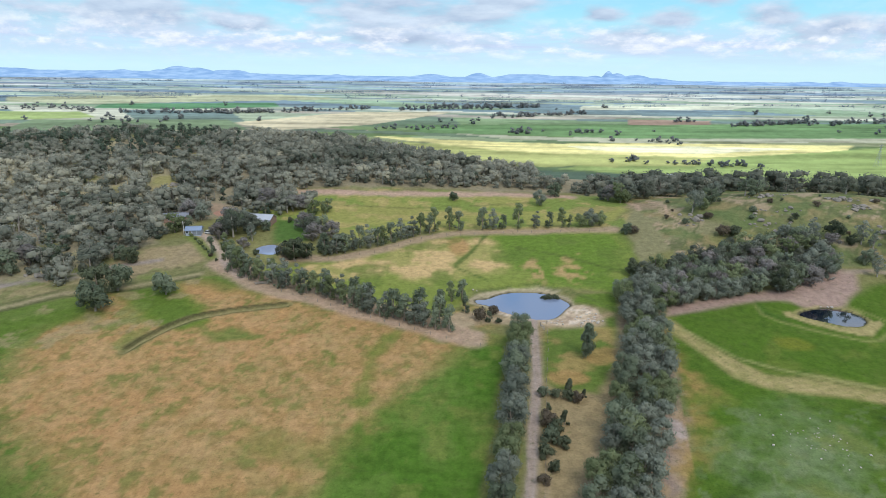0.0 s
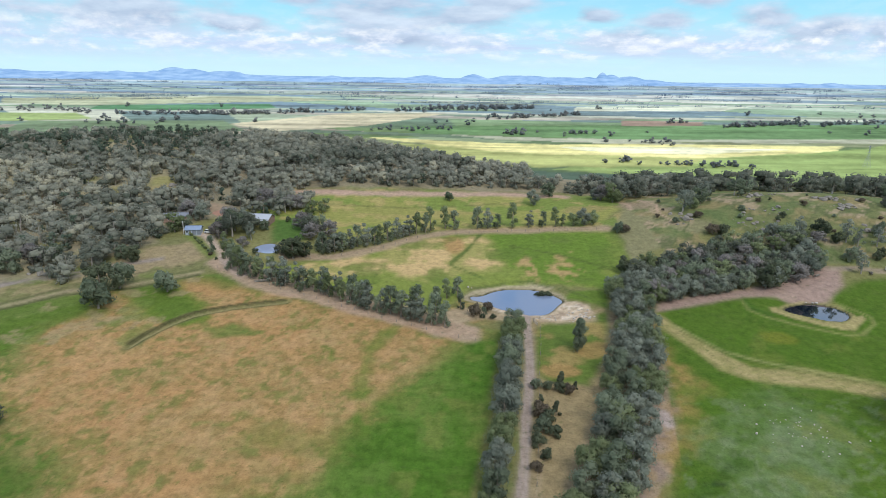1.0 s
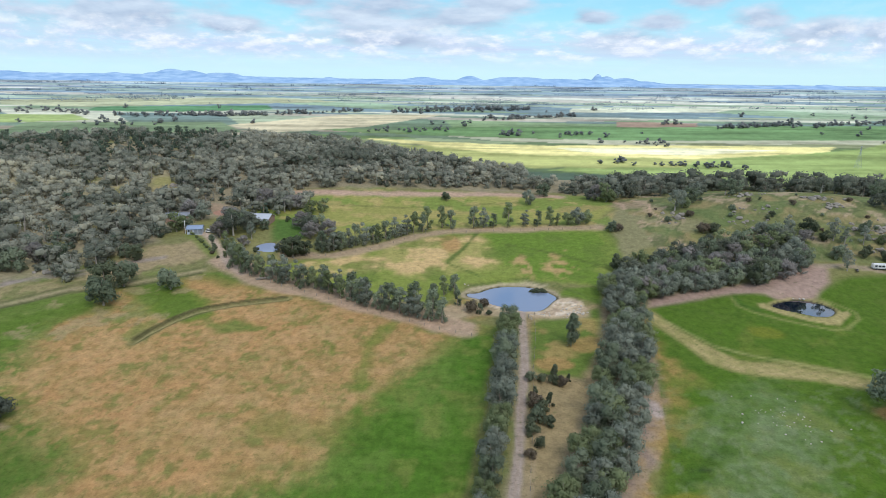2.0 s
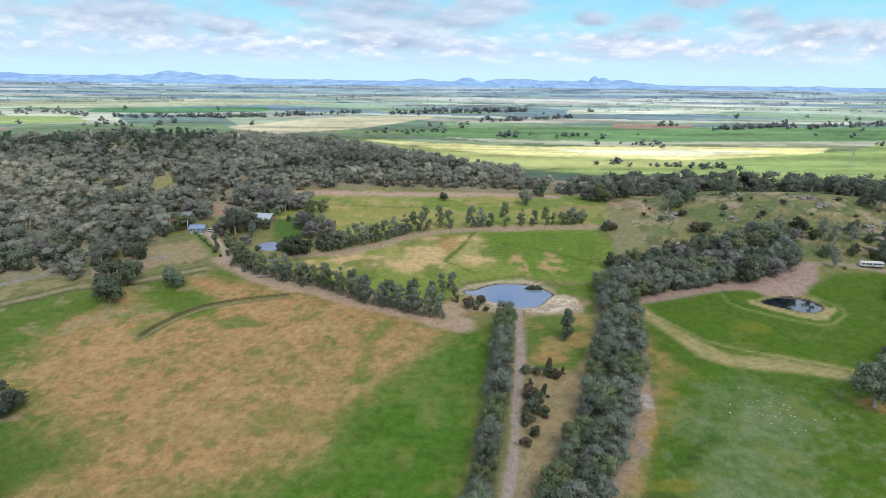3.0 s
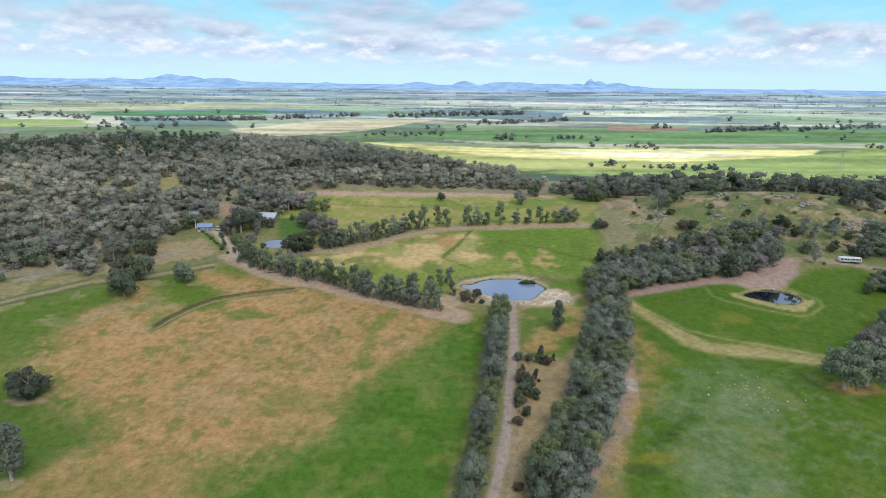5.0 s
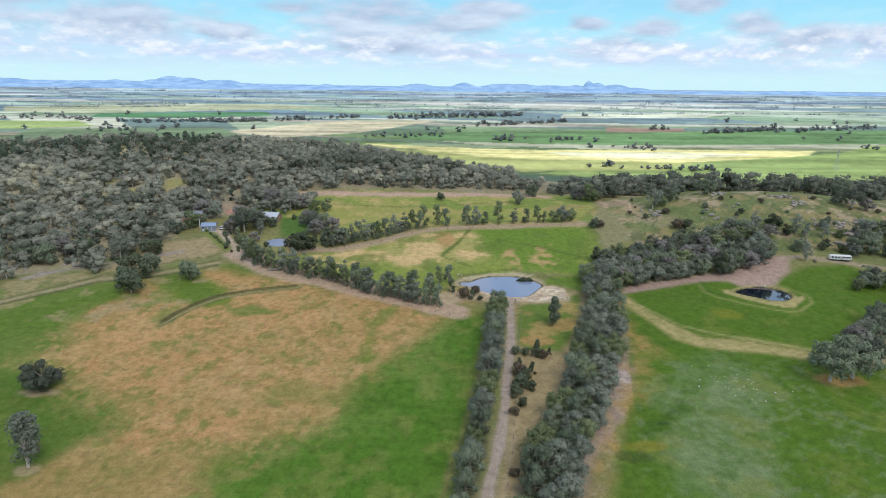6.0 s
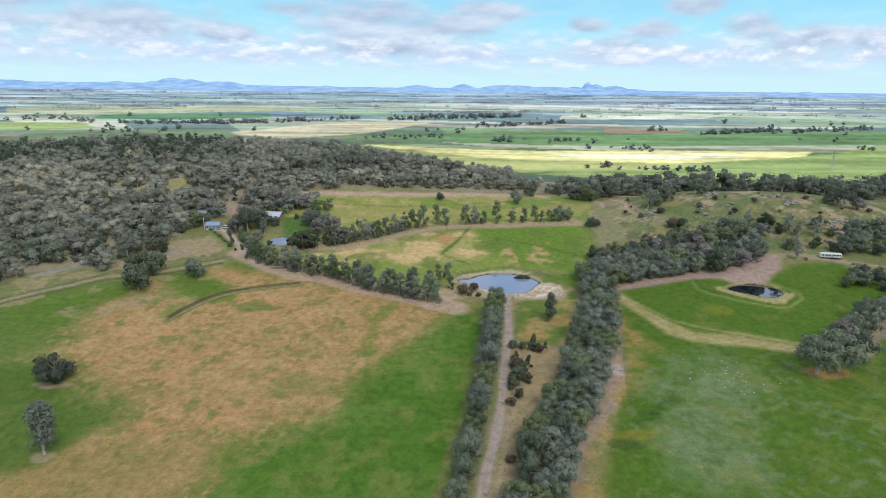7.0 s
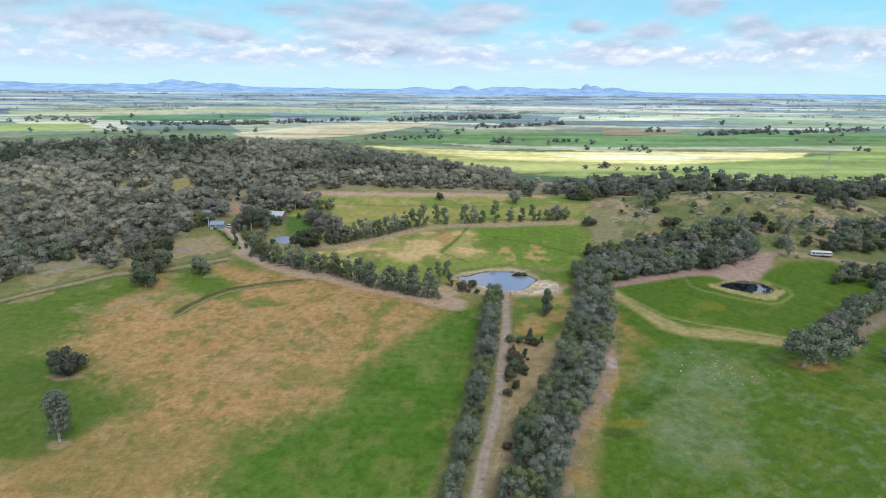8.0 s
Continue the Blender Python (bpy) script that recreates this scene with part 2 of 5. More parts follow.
GLASS = plain("window_glass", (0.03, 0.04, 0.05), 0.08, 0, 1.0, 0.1)
STEEL = plain("galvanised_steel", (0.45, 0.47, 0.50), 0.5, 0.6, 1.0, 0.2)
RUBBER = plain("tyre_rubber", (0.03, 0.03, 0.03), 0.8, 0, 2.0, 0.2)
TIMBER = plain("grey_timber", (0.30, 0.27, 0.23), 0.9, 0, 3.0, 0.3)
RED_EARTH = plain("red_earth", (0.42, 0.24, 0.17), 0.95, 0, 1.0, 0.3, 0.4)

# ---------------------------------------------------------------- mesh helpers


def raw_mesh(name, verts, faces, mats):
    """A mesh from numpy arrays of vertices and of faces that all have as many corners."""
    me = bpy.data.meshes.new(name)
    verts, faces = np.asarray(verts, np.float32), np.asarray(faces, np.int32)
    k = faces.shape[1]
    me.vertices.add(len(verts))
    me.vertices.foreach_set("co", verts.ravel())
    me.loops.add(faces.size)
    me.loops.foreach_set("vertex_index", faces.ravel())
    me.polygons.add(len(faces))
    me.polygons.foreach_set("loop_start", np.arange(0, faces.size, k, dtype=np.int32))
    me.update(calc_edges=True)
    me.validate()
    for mat in mats if isinstance(mats, (list, tuple)) else [mats]:
        me.materials.append(mat)
    return me


def join(pieces):
    verts, faces, at = [], [], 0
    for v, f in pieces:
        verts.append(v)
        faces.append(np.asarray(f) + at)
        at += len(v)
    return np.concatenate(verts), np.concatenate(faces)


def under(name, me, parent, label=""):
    ob = new(name, me)
    ob.parent = parent
    return tagged(ob, label)


def part(name, bm, mat, parent, label=""):
    me = bpy.data.meshes.new(name)
    bm.to_mesh(me)
    bm.free()
    me.materials.append(mat)
    return under(name, me, parent, label)


def box(x0, y0, z0, x1, y1, z1, bevel=0.0, m=None):
    bm = bmesh.new()
    bmesh.ops.create_cube(bm, size=1.0, matrix=Matrix.Translation(((x0 + x1) / 2, (y0 + y1) / 2, (z0 + z1) / 2)) @ Matrix.Diagonal((x1 - x0, y1 - y0, z1 - z0, 1)))
    if bevel:
        bmesh.ops.bevel(bm, geom=bm.edges[:], offset=bevel, segments=2, affect="EDGES")
    if m:
        bm.transform(m)
    return bm


def tube(points, radii, sides=6):
    """A tapered tube along points, in quads."""
    points = np.asarray(points, float)
    rings = []
    for i, (p, r) in enumerate(zip(points, radii)):
        d = points[min(i + 1, len(points) - 1)] - points[max(i - 1, 0)]
        d = d / (np.linalg.norm(d) + 1e-9)
        a = np.cross(d, (0.3, 0.9, 0.2))
        a /= np.linalg.norm(a) + 1e-9
        b = np.cross(d, a)
        ang = np.arange(sides) * 2 * math.pi / sides
        rings.append(p + r * (np.cos(ang)[:, None] * a + np.sin(ang)[:, None] * b))
    faces = [[i * sides + j, i * sides + (j + 1) % sides, (i + 1) * sides + (j + 1) % sides, (i + 1) * sides + j]
             for i in range(len(points) - 1) for j in range(sides)]
    return np.concatenate(rings), np.array(faces)


def fbm(x, y, size, seed, octaves=4):
    """Smooth value noise in 0..1 with features of about that size."""
    x, y = np.asarray(x, float) / size, np.asarray(y, float) / size
    total, amp, norm = 0.0, 1.0, 0.0
    for o in range(octaves):
        xi, yi = np.floor(x), np.floor(y)
        fx, fy = x - xi, y - yi
        fx, fy = fx * fx * (3 - 2 * fx), fy * fy * (3 - 2 * fy)

        def h(a, b):
            v = np.sin(a * 127.1 + b * 311.7 + (seed + o) * 74.7) * 43758.5453
            return v - np.floor(v)

        v = (h(xi, yi) * (1 - fx) + h(xi + 1, yi) * fx) * (1 - fy) + (h(xi, yi + 1) * (1 - fx) + h(xi + 1, yi + 1) * fx) * fy
        total, norm = total + v * amp, norm + amp
        x, y, amp = x * 2.03, y * 2.03, amp * 0.5
    return total / norm


def ease(a, b, v):
    t = np.clip((v - a) / (b - a), 0, 1)
    return t * t * (3 - 2 * t)


def to_line(x, y, line):
    """Distance to a polyline."""
    best = np.full(np.shape(x), 1e9)
    for (ax, ay), (bx, by) in zip(line, line[1:]):
        dx, dy = bx - ax, by - ay
        t = np.clip(((x - ax) * dx + (y - ay) * dy) / (dx * dx + dy * dy), 0, 1)
        best = np.minimum(best, np.hypot(x - ax - t * dx, y - ay - t * dy))
    return best


def to_shape(x, y, ring):
    """Signed distance to a closed outline, negative inside."""
    d = to_line(x, y, list(ring) + [ring[0]])
    inside = np.zeros(np.shape(x), bool)
    for (ax, ay), (bx, by) in zip(ring, list(ring[1:]) + [ring[0]]):
        if ay != by:
            inside ^= ((ay > y) != (by > y)) & (x < (bx - ax) * (y - ay) / (by - ay) + ax)
    return np.where(inside, -d, d)


def rounded(ring, n=3):
    """An outline with its corners cut round."""
    for _ in range(n):
        ring = [q for (ax, ay), (bx, by) in zip(ring, ring[1:] + ring[:1])
                for q in ((ax * 0.75 + bx * 0.25, ay * 0.75 + by * 0.25), (ax * 0.25 + bx * 0.75, ay * 0.25 + by * 0.75))]
    return ring


# ---------------------------------------------------------------- the lie of the land
ROAD = [(34, 212), (32.6, 203.8), (31.4, 193), (30.4, 182), (28.5, 167), (25.8, 153.5), (23.9, 142), (22.2, 131), (19.9, 119), (17.2, 108), (15.4, 102), (12.1, 87), (4, 55), (-8, 0), (-20, -120)]
POND_A = rounded([(13.1, 228.6), (18.3, 228.7), (22.1, 233.2), (26.7, 236.4), (33.0, 237.3), (40.4, 236.6), (46.2, 231.4), (49.9, 224.2), (46.8, 220.0), (44.0, 214.6), (40.5, 210.0), (34.9, 209.3), (30.6, 211.2), (24.7, 215.0), (20.5, 218.9), (18.0, 223.0), (14.3, 224.3)], 1)
POND_B = rounded([(131.7, 218.9), (138.9, 223.1), (146.4, 225.4), (151.9, 223.3), (155.0, 217.2), (153.4, 212.0), (148.2, 207.5), (142.6, 208.1), (139.4, 211.2), (135.1, 214.3)], 1)
POND_C = rounded([(-83.5, 267.0), (-82.4, 276.4), (-76.4, 280), (-71.8, 272), (-70.9, 264), (-75.9, 262.6)], 2)
PONDS = [(POND_A, 1.3), (POND_B, 0.7), (POND_C, 8.2)]
DITCH = [(-99, 184.5), (-96, 191.5), (-91.5, 199.5), (-86, 206), (-74, 212.5), (-56, 218)]
GULLY = [(-185, 184), (-173, 194), (-158.5, 208), (-141, 221.5), (-119, 228.5), (-97.5, 241.5)]


def mound(x, y, cx, cy, sx, sy, high):
    return high * np.exp(-0.5 * (((x - cx) / sx) ** 2 + ((y - cy) / sy) ** 2))


def slope(x, y):
    """The open land: a slow rise ahead, wooded hill, rocky knoll, and the plain beyond."""
    x, y = np.asarray(x, float), np.asarray(y, float)
    z = -15.815 + 0.07834 * np.minimum(y, 1287)
    hills = mound(x, y, -225, 440, 130, 110, 16.5) + mound(x, y, -20, 410, 70, 40, 5) + mound(x, y, 200, 315, 75, 38, 17)
    z = z + hills * (1 - ease(520, 640, y))
    z = z - 83.9 * np.clip(1 - (y + 13.454) / 1300, 0, 1) * ease(0, 180, y - 400 - 95 * ease(70, -110, x)) - 8 * ease(700, 1250, y)
    return z


def height(x, y):
    """The ground with its dams, banks and small unevenness."""
    z = slope(x, y)
    near = 1 - ease(330, 480, y)
    z = z + near * ((fbm(x, y, 30, 3) - 0.5) * 1.2 + (fbm(x, y, 6, 5, 2) - 0.5) * 0.25)
    z = z - near * 0.55 * np.exp(-(to_line(x, y, DITCH) / 1.3) ** 2) + near * 0.35 * np.exp(-((to_line(x, y, DITCH) - 2.6) / 1.2) ** 2)
    z = z - near * 0.4 * np.exp(-(to_line(x, y, GULLY) / 1.2) ** 2)
    for ring, level in PONDS:
        d = to_shape(x, y, ring)
        rim = level + 0.35 + 0.3 * (fbm(x, y, 5, 8, 2) - 0.5)
        blend = ease(1.2, 8.0, d)
        z = np.where(d < 14, rim * (1 - blend) + z * blend, z)
        z = np.where(d < 0.6, level + np.clip(d, -4, 0.6) * 0.6, z)
    return z


def high(x, y):
    return float(height(np.array([float(x)]), np.array([float(y)]))[0])


GREEN, LUSH, DRY, OLIVE = (0.115, 0.168, 0.034), (0.070, 0.154, 0.017), (0.405, 0.236, 0.100), (0.20, 0.195, 0.075)
STRAW, BARE, FLOOR = (0.47, 0.36, 0.18), (0.42, 0.30, 0.205), (0.28, 0.24, 0.155)
GRAVEL, PALE = (0.385, 0.300, 0.245), (0.150, 0.205, 0.088)


def cover(x, y):
    """Base colour of what grows or lies on the ground at each place."""
    colour = np.empty((len(x), 3))
    colour[:] = OLIVE
    w1, w2 = (fbm(x, y, 22, 11) - 0.5), (fbm(x, y, 7, 12) - 0.5)

    def lay(amount, tone):
        a = np.clip(amount, 0, 1)[:, None]
        colour[:] = colour * (1 - a) + np.array(tone) * a

    def field(ring, tone, soft=3.0, ragged=10.0, most=1.0):
        lay(most * ease(soft, -soft, to_shape(x, y, ring) + w1 * ragged + w2 * ragged * 0.5), tone)

    def streak(line, wide, tone, soft=0.8, ragged=2.0, most=1.0):
        lay(most * ease(wide / 2 + soft, wide / 2 - soft, to_line(x, y, line) + w2 * ragged), tone)

    def spot(cx, cy, rx, ry, tone, most=1.0, ragged=0.8):
        d = np.hypot((x - cx) / rx, (y - cy) / ry) + w1 * ragged + w2 * ragged
        lay(most * ease(1.15, 0.6, d), tone)

    near = y < 480
    # left paddock: green margins round a wide dry middle
    field([(-260, 60), (-260, 200), (-175, 200), (-130, 226), (-85, 244), (8, 202), (26, 200), (20, 160), (6, 60)], GREEN, 2, 5)
    field([(-125.3, 216.3), (-103.5, 232.7), (-66.0, 225.4), (-45.9, 217.9), (-13.3, 204.9), (8, 198), (8.2, 194.5), (2.8, 182.3), (-10.2, 167.1), (-18.6, 150.5), (-25.2, 137.9), (-29, 124.4), (-46.4, 118.9), (-55.5, 106.0), (-64, 80), (-70, 60), (-125, 60), (-110, 90), (-96, 109.4), (-88.0, 117), (-84.3, 123.4), (-97.1, 137.6), (-112, 148), (-120, 165), (-128, 182), (-136, 200)], DRY, 7, 15)
    dry_part = (y < 226) * ease(14, -14, x - 0.5 * np.clip(y - 170, -60, 30)) * ease(-146, -120, x)
    lay(0.30 * ease(0.50, 0.68, fbm(x, y, 24, 21)) * dry_part, (0.24, 0.20, 0.07))
    lay(0.55 * ease(0.50, 0.66, fbm(x, y, 8, 22)) * dry_part, (0.31, 0.235, 0.095))
    lay(0.75 * ease(0.58, 0.68, fbm(x, y, 5, 24, 4)) * dry_part, (0.16, 0.175, 0.045))
    lay(0.55 * ease(0.60, 0.68, fbm(x, y, 2.6, 26, 3)) * dry_part, (0.20, 0.185, 0.06))
    lay(0.55 * ease(0.54, 0.68, fbm(x, y, 7, 25, 4)) * dry_part, (0.45, 0.285, 0.135))
    lay(0.6 * ease(0.56, 0.66, fbm(x, y, 1.9, 29, 3)) * dry_part, (0.44, 0.27, 0.12))
    lay(0.5 * ease(0.58, 0.68, fbm(x + 90, y, 1.7, 38, 3)) * dry_part, (0.25, 0.17, 0.06))
    spot(-84, 98, 30, 20, (0.23, 0.185, 0.06), 0.5)
    field([(-166.4, 209.7), (-157.7, 216.7), (-135.4, 225.4), (-125.3, 216.3), (-138.4, 198.6), (-133.2, 179.7), (-143.3, 174.9)], (0.092, 0.158, 0.022), 3, 9, 0.85)
    field([(-121.3, 224.6), (-103.1, 231.6), (-86.7, 211.4), (-79.5, 204.2), (-91.4, 200.3), (-101.4, 204.3)], (0.105, 0.178, 0.022), 3, 9, 0.85)
    field([(-81.0, 197.7), (-67.9, 199.5), (-59.2, 194.1), (-74.0, 192.0)], GREEN, 2, 5, 0.75)
    field([(-140, 152), (-114.7, 146.2), (-97.1, 137.6), (-84.3, 123.4), (-88.0, 115.9), (-93.4, 109.4), (-110, 96), (-150, 90)], (0.078, 0.138, 0.022), 6, 20, 0.9)
    streak([(-13.0, 201), (-15.0, 198.6), (-19.8, 188.6), (-21.4, 174.2), (-21.0, 159.7), (-20, 150)], 3.0, (0.115, 0.178, 0.028), 2.2, 8, 0.65)
    streak([(-36, 187), (-33, 184), (-32.5, 179)], 1.8, (0.095, 0.16, 0.024), 1, 2, 0.7)
    streak([(-6, 196), (3, 193), (6, 189)], 2.2, (0.11, 0.17, 0.03), 1.5, 3, 0.6)
    field([(-24.4, 143.5), (-46.6, 147.6), (-50.3, 137.6), (-36.5, 131.6), (-24.3, 131.8)], (0.13, 0.17, 0.035), 5, 16, 0.5)
    field([(14, 196), (22, 190), (14, 135), (4, 92), (-4, 60), (-52, 60), (-50, 100), (-40, 114), (-25, 121), (-22, 137), (-15, 149), (-7, 166), (5, 181)], LUSH, 8, 28, 0.92)
    lush_part = (x > -60) * (x < 22) * (y < 192) * ease(-6, 10, x - 0.58 * (y - 150) + 18)
    lay(0.5 * ease(0.52, 0.66, fbm(x, y, 14, 23)) * lush_part, (0.125, 0.195, 0.038))
    lay(0.4 * ease(0.56, 0.68, fbm(x, y, 6, 30)) * lush_part, (0.20, 0.205, 0.055))
    lay(0.5 * ease(0.60, 0.70, fbm(x, y, 3, 37)) * lush_part, (0.05, 0.105, 0.012))
    streak([(24, 196), (20.5, 176), (16, 150), (10.5, 124), (4, 98), (-6, 60)], 2.4, (0.235, 0.19, 0.085), 1.2, 3, 0.55)
    spot(-115, 139.6, 6, 2.4, (0.38, 0.28, 0.18), 0.7, 2.2)
    spot(-99, 106, 3.5, 1.6, (0.38, 0.28, 0.18), 0.6, 2.2)
    # rough ground below the wooded hill
    field([(-260, 190), (-178, 198), (-132, 226), (-92, 248), (-108, 282), (-140, 275), (-150, 244), (-200, 232), (-260, 236)], (0.19, 0.188, 0.078), 3, 8)
    spot(-140, 208, 26, 8, GREEN, 0.8)
    streak([(-200, 224), (-172, 230), (-150, 235), (-130, 246)], 5, (0.27, 0.23, 0.19), 2, 5, 0.7)
    field([(-143.1, 232.2), (-130.2, 263.3), (-107.3, 280.1), (-100.3, 257.5), (-116.1, 241.2), (-132.8, 231.9)], (0.33, 0.25, 0.15), 2, 8, 0.8)
    field([(-162.8, 185.6), (-156.0, 195.2), (-141.9, 206.0), (-128.9, 217.8), (-124.8, 211.6), (-131.1, 193.9), (-138.3, 179.6), (-151.6, 168.5)], (0.10, 0.16, 0.025), 2, 6, 0.85)
    field([(-119.4, 226.9), (-109.8, 231.2), (-95.3, 218.4), (-83.7, 204.9), (-88.8, 199.3), (-102.0, 210.3)], (0.10, 0.16, 0.025), 2, 6, 0.85)
    lay(0.6 * ease(0.54, 0.64, fbm(x, y, 7, 27)) * (x < -95) * (y > 185) * (y < 290), (0.33, 0.26, 0.14))
    lay(0.6 * ease(0.57, 0.66, fbm(x, y, 9, 28)) * (x < -95) * (y > 185) * (y < 290), (0.14, 0.19, 0.045))
    streak([(-172.8, 223.1), (-161.6, 233.9), (-147.2, 240.8), (-135.0, 248.7), (-119.0, 256.1)], 3.0, (0.30, 0.25, 0.225), 1.2, 2.5, 0.85)
    streak([(-173.2, 201.4), (-163.9, 208.3), (-155.1, 217.4), (-143.3, 227.6), (-131.8, 235.3), (-115.3, 245.9), (-101.5, 252.7)], 1.2, (0.13, 0.12, 0.06), 0.6, 0.8, 0.8)
    streak([(-171.1, 198.1), (-161.9, 205.0), (-153.2, 214.0), (-141.6, 224.0), (-130.7, 232.8)], 1.2, (0.14, 0.13, 0.065), 0.6, 0.8, 0.8)
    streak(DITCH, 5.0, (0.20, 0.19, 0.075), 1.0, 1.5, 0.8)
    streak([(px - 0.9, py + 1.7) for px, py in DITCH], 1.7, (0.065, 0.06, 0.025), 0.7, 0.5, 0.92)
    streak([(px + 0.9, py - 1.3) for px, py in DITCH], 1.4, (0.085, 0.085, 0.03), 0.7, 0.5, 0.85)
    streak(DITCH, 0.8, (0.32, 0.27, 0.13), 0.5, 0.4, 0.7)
    streak([(px, py + 2.6) for px, py in GULLY], 3.0, (0.34, 0.28, 0.17), 1.0, 0.8, 0.7)
    streak(GULLY, 2.4, (0.09, 0.10, 0.04), 0.8, 0.6, 0.85)
    streak([(px, py + 6.0) for px, py in GULLY], 2.0, (0.11, 0.12, 0.05), 0.8, 0.8, 0.7)
    # strip between the hedges
    field([(33, 206), (74, 222), (62, 190), (50, 160), (36, 122), (24, 90), (14, 60), (0, 60), (16, 100), (28, 155)], (0.30, 0.23, 0.12), 2, 4)
    field([(36, 202), (66, 216), (56, 186), (46, 164), (33, 166), (34, 186)], GREEN, 2, 8)
    lay(0.75 * ease(0.48, 0.60, fbm(x, y, 9, 58)) * ease(3, -3, to_shape(x, y, [(33, 200), (40, 196), (44, 186), (58, 186), (60, 204), (52, 208), (46, 172), (36, 168)])), (0.36, 0.25, 0.10))
    spot(39, 171, 5, 4, DRY, 0.7, 1.6)
    spot(53, 186, 5, 4, DRY, 0.6, 1.6)
    field([(50, 226), (56, 223), (61, 219), (66, 212), (72, 214), (74, 226), (66, 234), (54, 232)], (0.12, 0.185, 0.03), 1.5, 4)
    # middle paddock
    field([(-78, 250), (-60, 234), (0, 206), (14, 236), (52, 238), (72, 232), (88, 270), (88, 284), (82, 300), (0, 300), (-24, 280), (-44, 262)], (0.205, 0.25, 0.055), 2, 5)
    field([(-62, 252), (-36, 240), (20, 246), (30, 262), (24, 285), (0, 296), (-24, 274), (-44, 258)], (0.54, 0.385, 0.18), 4, 22, 0.35 + 0.65 * ease(0.40, 0.56, fbm(x, y, 10, 36)))
    field([(38, 240), (70, 236), (84, 268), (86, 290), (60, 298), (30, 294), (30, 270)], (0.125, 0.205, 0.030), 4, 26, 0.9)
    spot(40, 253, 4.5, 17, (0.45, 0.30, 0.14), 0.85 * ease(0.36, 0.56, fbm(x, y, 5, 33)), 1.9)
    spot(55, 253, 9, 15, (0.45, 0.30, 0.14), 0.85 * ease(0.36, 0.56, fbm(x, y, 5, 33)), 1.9)
    spot(8, 285, 6, 12, DRY, 0.8)
    lay(0.6 * ease(0.58, 0.68, fbm(x, y, 15, 31)) * (y > 236) * (y < 302) * (x > -60) * (x < 90), GREEN)
    streak([(20, 244), (6, 258), (14, 275), (22, 296)], 2.0, (0.07, 0.12, 0.025), 0.8, 2, 0.8)
    streak([(36, 280), (58, 268), (84, 246)], 2.0, (0.09, 0.12, 0.03), 0.8, 2, 0.7)
    # back paddock with bare ground along the wood
    field([(-92, 345), (-80, 300), (-50, 285), (-10, 300), (86, 308), (100, 330), (70, 362), (-60, 356)], (0.28, 0.28, 0.08), 3, 8)
    back = (y > 300) * (y < 366) * (x > -95) * (x < 102)
    lay(0.75 * ease(0.50, 0.60, fbm(x, y, 18, 34)) * back, (0.165, 0.235, 0.05))
    lay(0.6 * ease(0.56, 0.66, fbm(x, y, 8, 35)) * back, (0.44, 0.33, 0.14))
    spot(-10, 325, 40, 10, (0.27, 0.25, 0.08), 0.4)
    spot(78, 330, 14, 8, (0.30, 0.24, 0.10), 0.7)
    streak([(-104, 350), (-84, 352), (-20, 357), (40, 364), (76, 362)], 8, (0.47, 0.32, 0.24), 2.5, 5, 0.95)
    streak([(-76, 336), (-20, 334), (70, 352)], 1.8, (0.14, 0.15, 0.05), 0.7, 2, 0.6)
    streak([(-66, 262), (-46, 263), (-30, 272), (-8, 292), (10, 300), (60, 300), (84, 298)], 7, BARE, 2, 3, 0.85)
    # ground under the planted rows
    streak([(-92, 254), (-72, 238), (-40, 223), (-2, 204), (10, 197)], 13, (0.44, 0.31, 0.225), 2, 5, 0.85)
    streak([(28, 202), (25, 182), (19, 146), (11.5, 108), (2, 60)], 5, (0.19, 0.17, 0.09), 2, 3, 0.9)
    streak([(77, 226), (67, 188), (53, 148), (36, 113), (20, 70)], 18, (0.22, 0.18, 0.12), 2, 3, 0.9)
    # triangle by the east wood, and the rocky knoll
    field([(84, 246), (92, 264), (118, 280), (140, 288), (126, 312), (104, 330), (90, 300)], (0.23, 0.215, 0.11), 2, 6)
    field([(104, 330), (140, 288), (166, 276), (180, 256), (240, 232), (330, 280), (330, 400), (120, 400)], (0.16, 0.175, 0.07), 3, 10)
    lay(0.85 * ease(0.52, 0.62, fbm(x, y, 12, 41)) * (x > 104) * (y > 255) * near, (0.26, 0.21, 0.10))
    lay(0.7 * ease(0.60, 0.68, fbm(x, y, 9, 44)) * (x > 104) * (y > 255) * near, (0.40, 0.30, 0.20))
    lay(0.75 * ease(0.57, 0.64, fbm(x, y, 4, 43)) * (x > 104) * (y > 255) * near, (0.10, 0.12, 0.05))
    lay(0.7 * ease(0.56, 0.64, fbm(x, y, 16, 42)) * (x > 104) * (y > 255) * near, (0.125, 0.17, 0.06))
    spot(110, 330, 9, 9, (0.30, 0.22, 0.15), 0.7, 1.4)
    streak([(118, 300), (115, 312), (119, 326), (113, 340)], 1.8, (0.46, 0.32, 0.22), 0.8, 2, 0.85)
    streak([(104, 322), (106, 332), (103, 342)], 1.6, (0.44, 0.31, 0.22), 0.8, 2, 0.8)
    # east paddock
    field([(34, 60), (45, 100), (56, 126), (67, 158), (78, 200), (82, 216), (88, 218), (122, 230), (150, 226), (172, 240), (196, 244), (240, 200), (260, 60)], (0.082, 0.144, 0.018), 3, 6)
